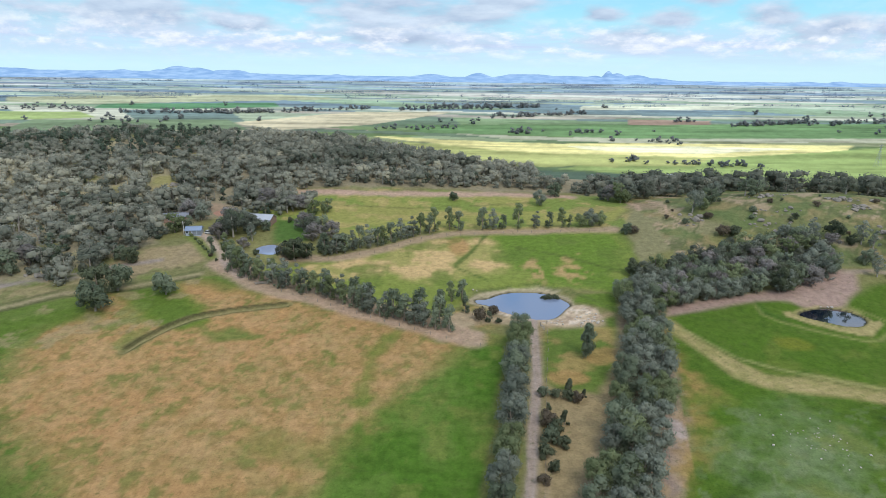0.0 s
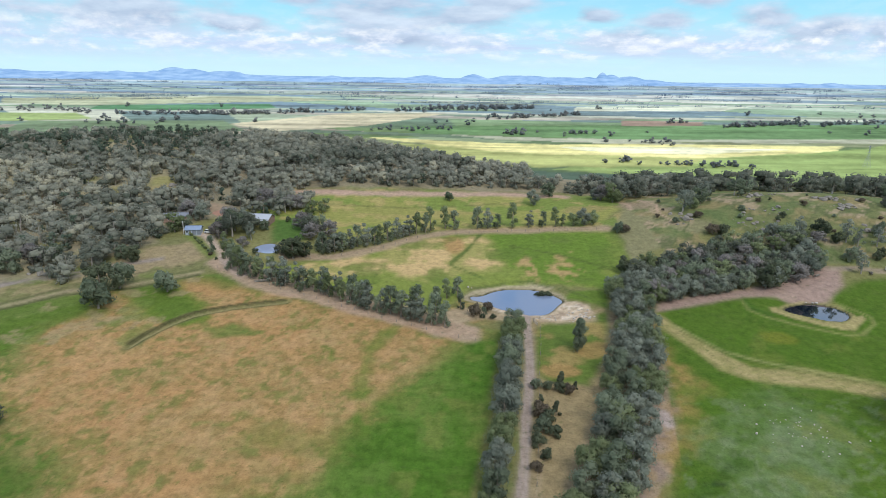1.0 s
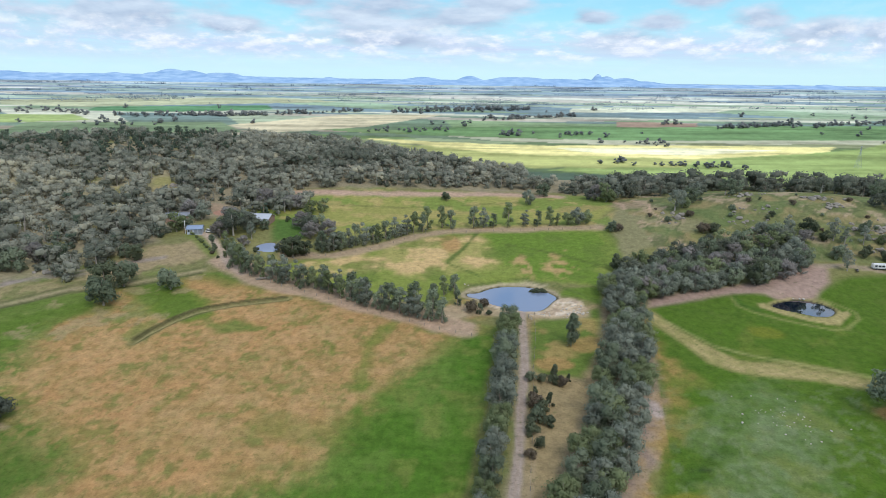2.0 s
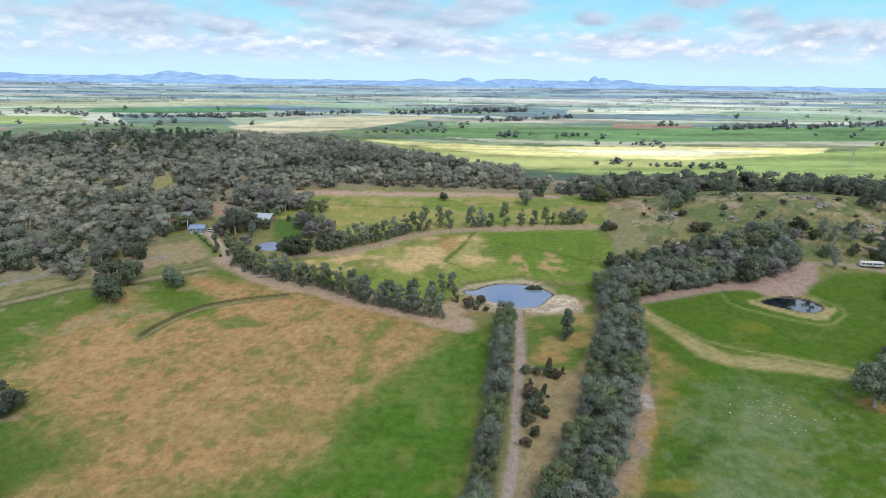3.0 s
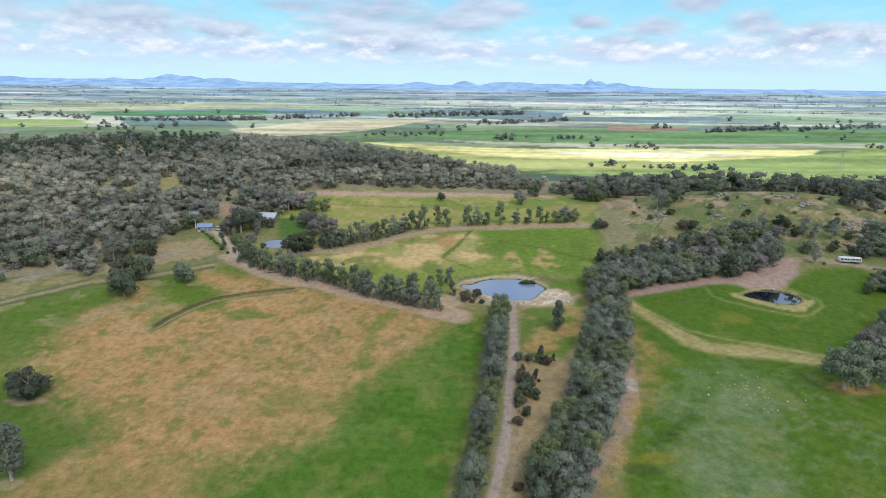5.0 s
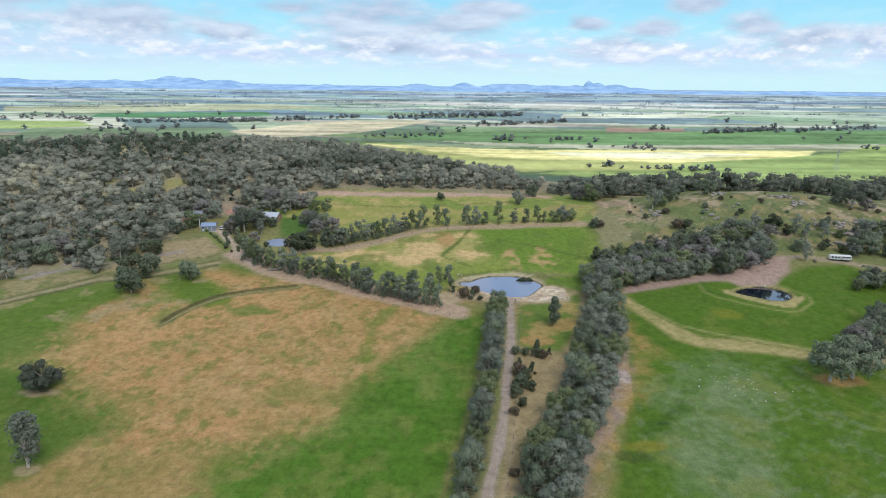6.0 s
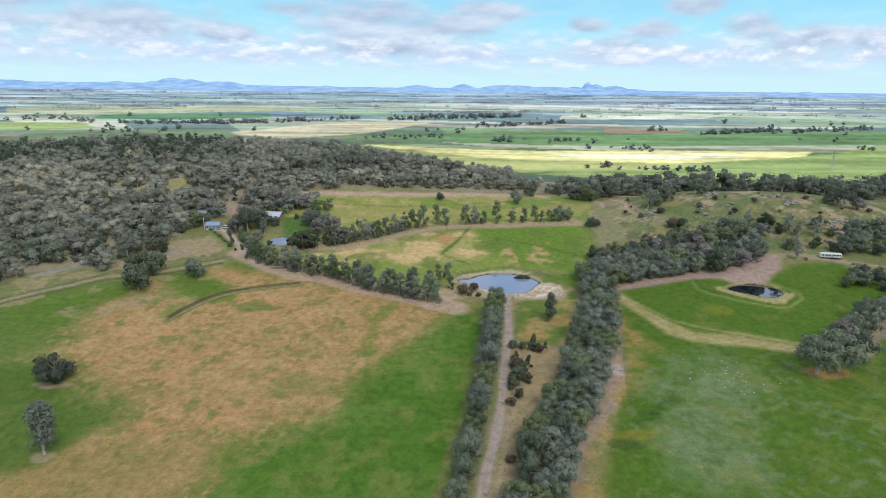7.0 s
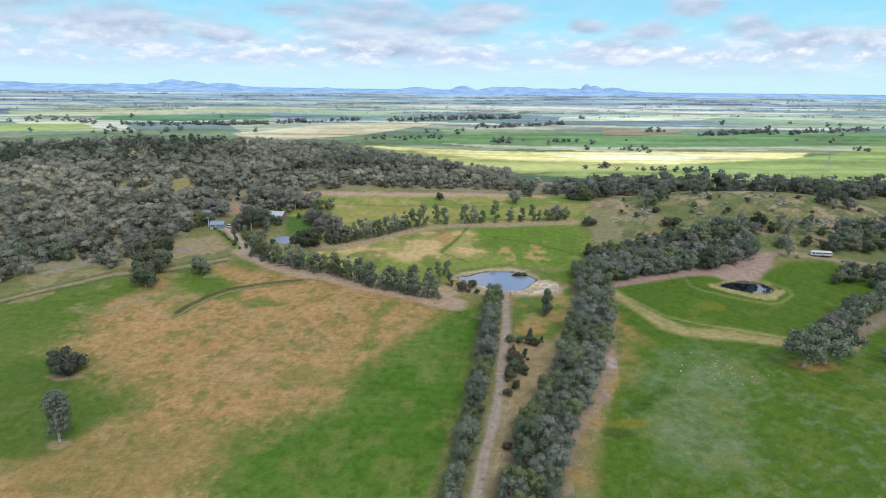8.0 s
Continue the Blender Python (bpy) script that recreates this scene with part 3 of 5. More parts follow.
    field([(77.2, 204), (77.5, 183), (77, 171), (81.5, 165.7), (75, 150.2), (66, 144.9), (57.5, 131.8), (51.5, 117.9), (46, 106), (40, 88), (32, 88), (48.2, 124.4), (59.1, 147.8), (66.8, 167.2), (72, 190)], (0.36, 0.235, 0.085), 4, 15, 0.2 + 0.75 * ease(0.38, 0.60, fbm(x, y, 6, 45)))
    field([(70, 186), (72, 170), (67, 150), (61, 143.3), (51.2, 124.5), (42, 108), (32, 84), (26, 84), (37.5, 107.9), (54.1, 136.9), (60, 156), (66, 180)], (0.33, 0.25, 0.205), 2.5, 9, 0.45 + 0.45 * ease(0.40, 0.55, fbm(x, y, 5, 59)))
    lay(0.5 * ease(0.56, 0.66, fbm(x, y, 2.2, 60)) * ease(5, 0, to_line(x, y, [(72, 190), (68, 165), (57, 134), (44, 108), (34, 84)])), (0.40, 0.30, 0.20))
    spot(62.5, 149.5, 2.6, 4.5, (0.44, 0.36, 0.33), 0.8, 0.6)
    field([(71.7, 147.6), (83.4, 157.2), (96.5, 162.4), (107.8, 159.3), (114.2, 148.6), (109.0, 137.1), (96.4, 131.9), (94.3, 122.5), (92.8, 110.1), (84, 92), (60, 88), (61, 106), (63.4, 114.0), (74.4, 124.7), (70.5, 133.9)], PALE, 5, 16, 0.45 + 0.45 * ease(0.36, 0.62, fbm(x, y, 5, 46)))
    east_part = (x > 50 + (y - 90) * 0.25) * (y < 222) * (x < 175)
    lay(0.4 * ease(0.54, 0.70, fbm(x, y, 2.4, 54, 4)) * east_part * ease(165, 155, y), (0.20, 0.24, 0.125))
    lay(0.35 * ease(0.56, 0.68, fbm(x, y, 9, 49)) * east_part, (0.19, 0.205, 0.045))
    lay(0.5 * ease(0.58, 0.70, fbm(x, y, 4, 50)) * east_part, (0.058, 0.118, 0.014))
    lay(0.4 * ease(0.54, 0.68, fbm(x, y, 15, 55)) * east_part, (0.075, 0.150, 0.013))
    streak([(61, 121.5), (64.4, 124), (70.2, 129.2), (74, 132)], 4, (0.05, 0.105, 0.016), 2.5, 4, 0.8)
    spot(66, 125, 2.2, 1.1, (0.03, 0.06, 0.015), 0.8, 1.8)
    spot(54.5, 110.6, 5.0, 1.8, (0.055, 0.085, 0.02), 0.65, 2.6)
    spot(58, 115, 6, 2.5, (0.23, 0.20, 0.03), 0.6)
    spot(88, 190, 2.8, 7, (0.14, 0.165, 0.02), 0.5)
    spot(118, 196, 7, 5, (0.19, 0.19, 0.025), 0.55)
    # mown track across it, in faint parallel swaths
    field([(79.5, 214), (83.7, 210.1), (90.0, 193.8), (95.0, 182.9), (98.5, 175.8), (104.5, 175.2), (113.7, 176.1), (126.3, 172.4), (136.4, 166.8), (142, 163), (134, 159), (118.1, 164.6), (100.9, 167.7), (93.6, 170.4), (88.6, 174.7), (85.0, 187.3), (79.0, 201)], (0.305, 0.265, 0.105), 1.2, 2.5, 0.85)
    for k, most in ((0.0, 0.75), (2.2, 0.6), (4.2, 0.5)):
        streak([(80.5 + k * 0.6, 208), (85.8 + k * 0.8, 191 + k * 0.4), (91.2 + k * 0.7, 176.5 + k), (97 + k * 0.3, 170.5 + k), (112, 168 + k * 1.1), (132, 162.5 + k)], 1.2, STRAW, 1.0, 0.8, most * ease(0.30, 0.55, fbm(x, y, 4, 53)))
    streak([(84.6, 203.5), (94.7, 185.6), (105.9, 179.0), (122.2, 172.7), (138, 167)], 1.5, (0.31, 0.31, 0.115), 1.0, 0.5, 0.7)
    streak([(86, 199.5), (95.5, 183.0), (106.5, 176.9), (122.2, 170.6), (136, 165.5)], 1.2, (0.075, 0.11, 0.02), 0.9, 0.4, 0.65)
    spot(132, 148, 9, 4, DRY, 0.7)
    streak([(119.2, 225.6), (118.2, 216.3), (121.9, 211.7), (128.4, 206.7), (136.8, 201.5), (143.6, 198.1), (149.3, 198.7), (158.4, 206.2), (160.5, 211.3), (158.1, 218.7), (154.4, 224.4), (154.7, 229.7), (159.4, 233.8)], 1.5, (0.25, 0.265, 0.085), 0.8, 1.0, 0.75)
    streak([(120.5, 225), (120, 217.5), (124, 213.5)], 3.0, (0.06, 0.12, 0.02), 1.5, 2, 0.7)
    field([(82, 214), (103, 221), (121, 227), (134, 227), (142, 222), (152, 224), (166, 236), (172, 250), (164, 252), (150, 244), (132, 236), (104, 230), (86, 222)], (0.36, 0.255, 0.205), 2, 3)
    streak([(168, 250), (180, 251), (204, 243), (230, 236)], 3, (0.35, 0.27, 0.20), 1, 2, 0.85)
    streak([(148, 158), (168, 176), (196, 196), (225, 212)], 8, (0.30, 0.225, 0.165), 2, 5, 0.8)
    # dams
    for ring, tone, wide in ((POND_A, (0.40, 0.33, 0.22), 3.4), (POND_B, (0.33, 0.28, 0.12), 2.6), (POND_C, (0.22, 0.24, 0.09), 3.6)):
        d = to_shape(x, y, ring)
        lay(0.85 * ease(wide, wide * 0.35, d + w2 * 3), tone)
        lay(ease(1.0, 0.3, d), (0.075, 0.07, 0.04))
    field([(126.7, 219.5), (131.6, 222.2), (131.7, 215.4), (135.4, 211.4), (140.7, 206.7), (146.9, 205.8), (156, 212), (158.6, 213.8), (158.1, 210.3), (147.6, 201.3), (143.7, 202.1), (138.6, 204.8), (132.4, 210.0), (126.0, 215.6)], (0.40, 0.325, 0.15), 0.9, 2.5, 0.85)
    streak([(14.1, 231), (21.6, 235.5), (29.3, 239.3), (39.3, 240), (47.5, 236.5)], 2.0, (0.46, 0.38, 0.25), 0.9, 1.5, 0.9)
    streak([(13, 233), (21.6, 238), (29.3, 241.6), (39.3, 242.3), (52, 234), (60, 225), (68, 217)], 1.3, (0.09, 0.12, 0.035), 0.7, 1.0, 0.75)
    field([(50, 212), (60, 214), (58, 207), (44, 204), (30, 205), (18, 207), (8, 203), (-6, 208), (10, 216), (18, 214), (30, 209), (42, 207)], (0.42, 0.32, 0.21), 1.5, 4, 0.8)
    clay = [(50.5, 222.8), (53.5, 223.2), (58.5, 219.5), (58.3, 212.8), (53.0, 207.6), (43.7, 205.4), (37.1, 205.6), (30.8, 208.2), (24.5, 211.6), (20.2, 215.3), (21.0, 217.6), (31.0, 210.0), (40.9, 208.8), (45.2, 214.9), (48, 219.5)]
    field(clay, (0.55, 0.43, 0.30), 0.9, 2, 0.92)
    inside = ease(0.5, -0.8, to_shape(x, y, clay) + w2 * 2)
    lay(inside * 0.8 * ease(0.52, 0.60, fbm(x + y, (x - y) * 0.35, 1.6, 56, 3)), (0.36, 0.27, 0.19))
    lay(inside * 0.7 * ease(0.56, 0.64, fbm(x, y, 2.0, 57, 3)), (0.70, 0.60, 0.47))
    # homestead
    field([(-84, 308), (-68, 314), (-60, 300), (-62, 282), (-78, 279)], (0.085, 0.155, 0.035), 2.5, 4)
    field([(-104, 262), (-84, 256), (-62, 268), (-66, 280), (-96, 278)], (0.26, 0.24, 0.10), 2, 4, 0.7)
    streak([(-121, 291), (-112.4, 284.8), (-107.6, 281.8), (-103.2, 274.6), (-96.8, 265), (-90.6, 255.2), (-85.3, 246.8), (-80, 242)], 4.6, (0.52, 0.40, 0.32), 1.0, 1.5, 0.92)
    streak([(-116.4, 282.5), (-112.4, 278.6), (-108.6, 273.8), (-104.4, 268), (-99, 261)], 5.0, (0.16, 0.21, 0.05), 1.5, 3, 0.8)
    spot(-111, 314, 8, 6, (0.42, 0.27, 0.20), 0.9)
    # woodland floor
    field([(-420, 205), (-192, 214), (-176, 230), (-150, 240), (-148, 254), (-130, 274), (-128, 290), (-104, 320), (-104, 358), (-56, 362), (14, 368), (74, 372), (110, 360), (150, 400), (120, 560), (-500, 620)], FLOOR, 4, 10)
    wild = ease(-140, -180, x) * ease(228, 250, y) * (y < 560)
    lay(0.8 * ease(0.54, 0.66, fbm(x, y, 24, 51)) * wild, (0.42, 0.37, 0.22))
    lay(0.6 * ease(0.58, 0.68, fbm(x, y, 17, 52)) * wild, (0.20, 0.22, 0.06))
    # pale scrub floor, brightened too by a sunlit patch put into the colour
    spot(-254, 357, 46, 30, (0.40, 0.36, 0.23), 0.6, 1.0)
    spot(-154, 345, 12, 9, (0.34, 0.28, 0.13), 0.9, 0.5)
    spot(-118, 322, 8, 6, (0.36, 0.25, 0.17), 0.7)
    for cx, cy in ((-116, 430), (-96, 464), (-64, 409), (-28, 399), (14, 410)):
        spot(cx, cy, 11, 9, (0.48, 0.43, 0.32), 0.9, 0.5)
    for cx, cy in ((-166, 412), (-161, 360), (-177, 343)):
        spot(cx, cy, 9, 8, (0.30, 0.28, 0.10), 0.8, 0.5)
    # the plain: paddocks in strips, some ripe, some ploughed, with haze put into the colour
    far = np.clip(y + 13.454, 100, 1292)
    deep = 0.8346 / (1 / far - 1 / 1300)
    wide = x * deep / far
    depth = np.log(deep) + 0.05 * np.sin(wide / deep * 4.0) + 0.10 * wide / deep
    row = np.floor(depth * 9.0 + 0.8 * np.sin(depth * 11.0))
    col = np.floor((wide / deep + 0.9 * np.sin(row * 12.9898) + 0.25 * (depth * 9.0 - row) * np.sin(row * 5.1)) / (0.30 + 0.17 * np.sin(row * 3.7)))
    pick = np.sin(row * 78.233 + col * 37.719) * 43758.5453
    pick = ((pick - np.floor(pick)) * 7.99).astype(int)
    # the dark greens also carry cloud shade, put into the crop colours
    palette = np.array([(0.14, 0.20, 0.10), (0.29, 0.32, 0.17), (0.13, 0.19, 0.13), (0.48, 0.48, 0.33), (0.17, 0.23, 0.14), (0.35, 0.30, 0.22), (0.19, 0.27, 0.11), (0.29, 0.35, 0.20)])
    # the same paddocks far off, paler and bluer: distance haze in the colour
    hazed = np.array([(0.26, 0.36, 0.30), (0.43, 0.51, 0.38), (0.25, 0.34, 0.36), (0.68, 0.70, 0.57), (0.22, 0.31, 0.36), (0.58, 0.56, 0.46), (0.33, 0.45, 0.30), (0.50, 0.57, 0.44)])
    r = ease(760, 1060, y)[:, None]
    tone = palette[pick] * (1 - r) + hazed[pick] * r
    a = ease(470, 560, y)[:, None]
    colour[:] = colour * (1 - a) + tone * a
    # a painted blue haze that thickens towards the horizon
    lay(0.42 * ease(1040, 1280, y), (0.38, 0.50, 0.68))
    field([(120, 640), (200, 690), (300, 700), (520, 742), (600, 790), (800, 800), (760, 640), (540, 600), (320, 600)], (0.32, 0.41, 0.14), 2.4, 8.4)
    field([(-70, 742), (14, 744), (175, 751), (300, 742), (330, 700), (260, 655), (13, 645), (-70, 670)], (0.44, 0.46, 0.17), 3, 14)
    # yellow strip and paler core: a sunlit band painted into the field colour
    field([(-90, 775), (96, 748), (276, 756), (500, 756), (480, 730), (289, 690), (186, 700), (58, 712)], (0.85, 0.77, 0.33), 2.4, 8.4)
    field([(150, 735), (290, 742), (420, 736), (300, 708), (190, 714)], (0.95, 0.91, 0.58), 3.2, 9.6)
    field([(-50, 845), (680, 896), (900, 905), (900, 800), (620, 800), (250, 778), (-33, 800)], (0.17, 0.29, 0.12), 2.4, 6.0)
    field([(266, 902), (385, 900), (372, 869), (256, 863)], (0.38, 0.27, 0.20), 1.6, 4.8)
    field([(-532, 980), (-272, 1010), (-254, 972), (-401, 940), (-530, 942)], (0.13, 0.29, 0.14), 1.5, 4)
    field([(-721, 1038), (-283, 1091), (-159, 1054), (-549, 978), (-690, 988)], (0.50, 0.52, 0.33), 1.5, 4)
    field([(-700, 905), (-530, 912), (-484, 870), (-640, 838)], (0.36, 0.45, 0.17), 1.5, 4)
    field([(-286, 846), (-142, 934), (14, 943), (-98, 845), (-213, 800)], (0.62, 0.55, 0.36), 2.0, 6.0)
    field([(222, 1016), (516, 1034), (449, 991), (214, 977)], (0.68, 0.70, 0.52), 1.6, 4.8)
    field([(-560, 850), (-300, 868), (-250, 800), (-560, 780)], (0.20, 0.27, 0.15), 2.0, 4.8)
    # furrows, weeds and crop lines that run across the plain
    bars = 1 + (0.7 * (fbm(x * 0.07, y, 5, 91) - 0.5) + 0.9 * (fbm(x * 0.15, y, 18, 92) - 0.5) + 0.45 * (fbm(x, y, 8, 93) - 0.5)) * ease(520, 640, y)
    colour[:] = colour * bars[:, None]
    streak(ROAD, 4.0, (0.30, 0.245, 0.165), 1.0, 2.2, 0.7)
    streak(ROAD, 2.5, GRAVEL, 0.4, 0.7, 0.92)
    streak([(28, 138), (24, 122), (20, 104), (16, 90)], 1.6, (0.36, 0.28, 0.17), 0.7, 0.8, 0.7)
    wheel = np.abs(to_line(x, y, ROAD) - 0.75)
    lay(0.45 * ease(0.6, 0.2, wheel) * (y < 215), (0.38, 0.32, 0.28))
    return colour


def build_ground():
    rows = [-1200, -600, -350]
    y = -220.0
    while y < 1300:
        rows.append(y)
        y += max(0.85, (0.0042 if y < 245 else 0.0056) * (y + 110)) if y > 60 else 8.0
    rows += [1330, 1400, 1600, 2200, 3600]
    rows = np.array(rows)
    inner = np.linspace(-1, 1, 551)
    half = 135 + 0.80 * np.clip(rows - 60, 0, 1300)
    skirt = np.array([40, 140, 400, 1000, 2400.0])
    xs = np.concatenate([-(half[:, None] + skirt[::-1]), half[:, None] * inner, half[:, None] + skirt], 1)
    ys = np.repeat(rows[:, None], xs.shape[1], 1)
    x, y = xs.ravel(), ys.ravel()
    z = height(x, y)
    nc = xs.shape[1]
    i, j = np.meshgrid(np.arange(len(rows) - 1), np.arange(nc - 1), indexing="ij")
    a = (i * nc + j).ravel()
    me = raw_mesh("ground", np.stack([x, y, z], 1), np.stack([a, a + 1, a + nc + 1, a + nc], 1), PASTURE)
    tint = me.color_attributes.new("cover", "FLOAT_COLOR", "POINT")
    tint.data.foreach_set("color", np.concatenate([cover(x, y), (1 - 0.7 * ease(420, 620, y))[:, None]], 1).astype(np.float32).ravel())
    me.polygons.foreach_set("use_smooth", np.ones(len(me.polygons), bool))
    return tagged(new("ground", me), "dry and green grazing land with bare patches and wheel tracks", "ground", kind="structure")


build_ground()


def build_water(ring, level, mat, label):
    bm = bmesh.new()
    cx, cy = sum(p[0] for p in ring) / len(ring), sum(p[1] for p in ring) / len(ring)
    face = bm.faces.new([bm.verts.new((cx + (px - cx) * 1.02, cy + (py - cy) * 1.02, level)) for px, py in ring])
    face.normal_update()
    if face.normal.z < 0:
        face.normal_flip()
    extra = bmesh.ops.extrude_face_region(bm, geom=[face])
    for v in extra["geom"]:
        if isinstance(v, bmesh.types.BMVert):
            v.co.z -= 0.02
    me = bpy.data.meshes.new("water")
    bmesh.ops.recalc_face_normals(bm, faces=bm.faces[:])
    bm.to_mesh(me)
    bm.free()
    me.materials.append(mat)
    tagged(new("water", me), label, "pond", "farm dams", "structure")


build_water(POND_A, 1.3, SILTY_SKY, "calm grey-blue farm dam with a pale clay bank")
build_water(POND_B, 0.7, CLEAR, "small dark farm dam mirroring trees and sky")
build_water(POND_C, 8.2, SKY_PALE, "small bright garden pond below the homestead")


def build_hills():
    """The ranges that close the plain, blue from haze in their colour."""
    peaks = [(-900, 90, 16, 2), (-659, 34, 14.5, 2), (-580, 30, 16, 2), (-543, 36, 24, 2), (-505, 40, 20, 2), (-439, 44, 16.5, 4), (-217, 26, 10.5, 2), (-29, 40, 13.5, 2), (70, 24, 16.2, 2), (170, 64, 15.2, 4), (262, 60, 12.5, 4), (308, 26, 14, 2), (336, 11, 23.5, 2), (354, 20, 19.5, 2), (390, 32, 16.5, 2), (430, 40, 10, 2), (741, 30, 7, 2), (813, 30, 8, 2), (-1200, 150, 18, 2), (1100, 120, 7, 2)]
    xs = np.linspace(-1500, 1500, 1200)
    top = 5.3 + 3.2 * ease(470, 380, xs) + 4.0 * ease(-250, -520, xs)
    for cx, wide, tall, flat in peaks:
        top = np.maximum(top, tall * np.exp(-0.5 * np.abs((xs - cx) / wide) ** flat))
    top = top + (fbm(xs, xs * 0, 30, 61) - 0.5) * 2.2 + (fbm(xs, xs * 0, 7, 64) - 0.5) * 0.8
    profile = [(-34, -0.3), (-24, 0.18), (-14, 0.45), (-7, 0.8), (0, 1.0), (10, 0.8), (30, -0.3)]
    verts = []
    for dy, f in profile:
        wob = (fbm(xs, xs * 0 + dy * 7, 40, 62) - 0.5) * 6
        verts.append(np.stack([xs, 1297 + dy + wob * (f < 1), 76.0 + np.where(f < 0, -3, top * f)], 1))
    n = len(xs)
    i, j = np.meshgrid(np.arange(len(profile) - 1), np.arange(n - 1), indexing="ij")
    a = (i * n + j).ravel()
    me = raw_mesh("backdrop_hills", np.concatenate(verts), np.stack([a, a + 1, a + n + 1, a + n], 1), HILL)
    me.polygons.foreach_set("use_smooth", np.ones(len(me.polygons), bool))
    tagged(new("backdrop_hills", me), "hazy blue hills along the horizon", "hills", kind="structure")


build_hills()

# ---------------------------------------------------------------- trees


BALL_V = np.array([(x, y, z) for x in (-1, 1) for y in (-1, 1) for z in (-1, 1)]) / math.sqrt(3)
BALL_F = np.array([(0, 1, 3, 2), (4, 6, 7, 5), (0, 4, 5, 1), (2, 3, 7, 6), (0, 2, 6, 4), (1, 5, 7, 3)])


def thickets(rng, lobes, fill):
    """The shaded inner mass of each lobe, knobbly and uneven."""
    verts, faces, normals = [], [], []
    middle = np.asarray(lobes)[:, :3].mean(0)
    for k, (x, y, z, r) in enumerate(lobes):
        knob = rng.uniform(0.75, 1.2, len(BALL_V))[:, None]
        v = BALL_V * knob * r * fill * (1, 1, 0.85) + (x, y, z)
        out = v - middle
        out /= np.linalg.norm(out, axis=1)[:, None] + 1e-6
        nn = BALL_V + 0.55 * out
        verts.append(v)
        normals.append(nn / np.linalg.norm(nn, axis=1)[:, None])
        faces.append(BALL_F + k * len(BALL_V))
    return np.concatenate(verts), np.concatenate(faces), np.concatenate(normals)


def foliage_of(rng, lobes, per, size, fill=0.6):
    """Inner mass and outer sprays together."""
    a, b = thickets(rng, lobes, fill), leaves(rng, lobes, per, size)
    return np.concatenate([a[0], b[0]]), np.concatenate([a[1], b[1] + len(a[0])]), np.concatenate([a[2], b[2]])


def leaves(rng, lobes, per, size):
    """Sprays of leaves over rounded lobes (x, y, z, radius), as small tilted lozenges."""
    lobes = np.repeat(np.asarray(lobes, float), per, 0)
    n = len(lobes)
    d = rng.normal(size=(n, 3))
    d[:, 2] = d[:, 2] * 0.9 + 0.25
    d /= np.linalg.norm(d, axis=1)[:, None]
    at = lobes[:, :3] + d * (lobes[:, 3] * rng.uniform(0.70, 1.12, n))[:, None] * (1, 1, 0.85)
    normal = d + rng.normal(size=(n, 3)) * 0.32
    normal /= np.linalg.norm(normal, axis=1)[:, None]
    a = np.cross(normal, rng.normal(size=(n, 3)))
    a /= np.linalg.norm(a, axis=1)[:, None]
    b = np.cross(normal, a)
    la, lb = (size * rng.uniform(0.6, 1.35, n))[:, None], (size * rng.uniform(0.35, 0.8, n))[:, None]
    droop = np.stack([np.zeros(n), np.zeros(n), -0.25 * la[:, 0]], 1)
    v = np.stack([at + a * la + droop, at + b * lb, at - a * la + droop, at - b * lb], 1).reshape(-1, 3)
    middle = lobes[:, :3].mean(0)
    out = at - middle
    out /= np.linalg.norm(out, axis=1)[:, None] + 1e-6
    soft = d + 0.55 * out + 0.35 * normal
    soft /= np.linalg.norm(soft, axis=1)[:, None] + 1e-6
    return v, np.arange(n * 4).reshape(-1, 4), np.repeat(soft, 4, 0)


def lobes_of(rng, count, radius, low, top, lobe, waist=0.0):
    """Lobes spread through a lopsided crown between two heights."""
    out = []
    lean = rng.normal(size=2) * 0.12 * radius
    for k in range(count):
        d = rng.normal(size=3)
        d /= np.linalg.norm(d)
        r = rng.uniform(0.45, 0.92)
        f = 0.5 + 0.5 * d[2] * r
        thin = 1 - waist * f
        out.append((d[0] * radius * r * thin + lean[0] * f, d[1] * radius * r * thin + lean[1] * f, f, lobe * rng.uniform(0.7, 1.25)))
    out = np.array(out)
    out[:, 2] = low + (top - low) * (out[:, 2] - out[:, 2].min()) / np.ptp(out[:, 2])
    out[:, :2] *= radius * 0.85 / np.hypot(out[:, 0], out[:, 1]).max()
    return out


def wood(rng, lobes, tall, girth, limbs=5, sides=6):
    bend = rng.normal(size=2) * 0.04 * tall
    spine = [(0, 0, -0.4), (bend[0] * 0.3, bend[1] * 0.3, tall * 0.22), (bend[0] * 0.8, bend[1] * 0.8, tall * 0.5), (bend[0], bend[1], tall * 0.86)]
    pieces = [tube(spine, (girth * 1.25, girth, girth * 0.65, girth * 0.15), sides)]
    for k in rng.permutation(len(lobes))[:limbs]:
        lx, ly, lz, lr = lobes[k]
        z0 = min(lz - 0.3, tall * rng.uniform(0.22, 0.5))
        start = (bend[0] * z0 / tall, bend[1] * z0 / tall, z0)
        mid = (lx * 0.5 + start[0] * 0.5, ly * 0.5 + start[1] * 0.5, z0 * 0.6 + lz * 0.4 - 0.1)
        pieces.append(tube([start, mid, (lx, ly, lz)], (girth * 0.5, girth * 0.33, girth * 0.08), max(4, sides - 2)))
    return join(pieces)


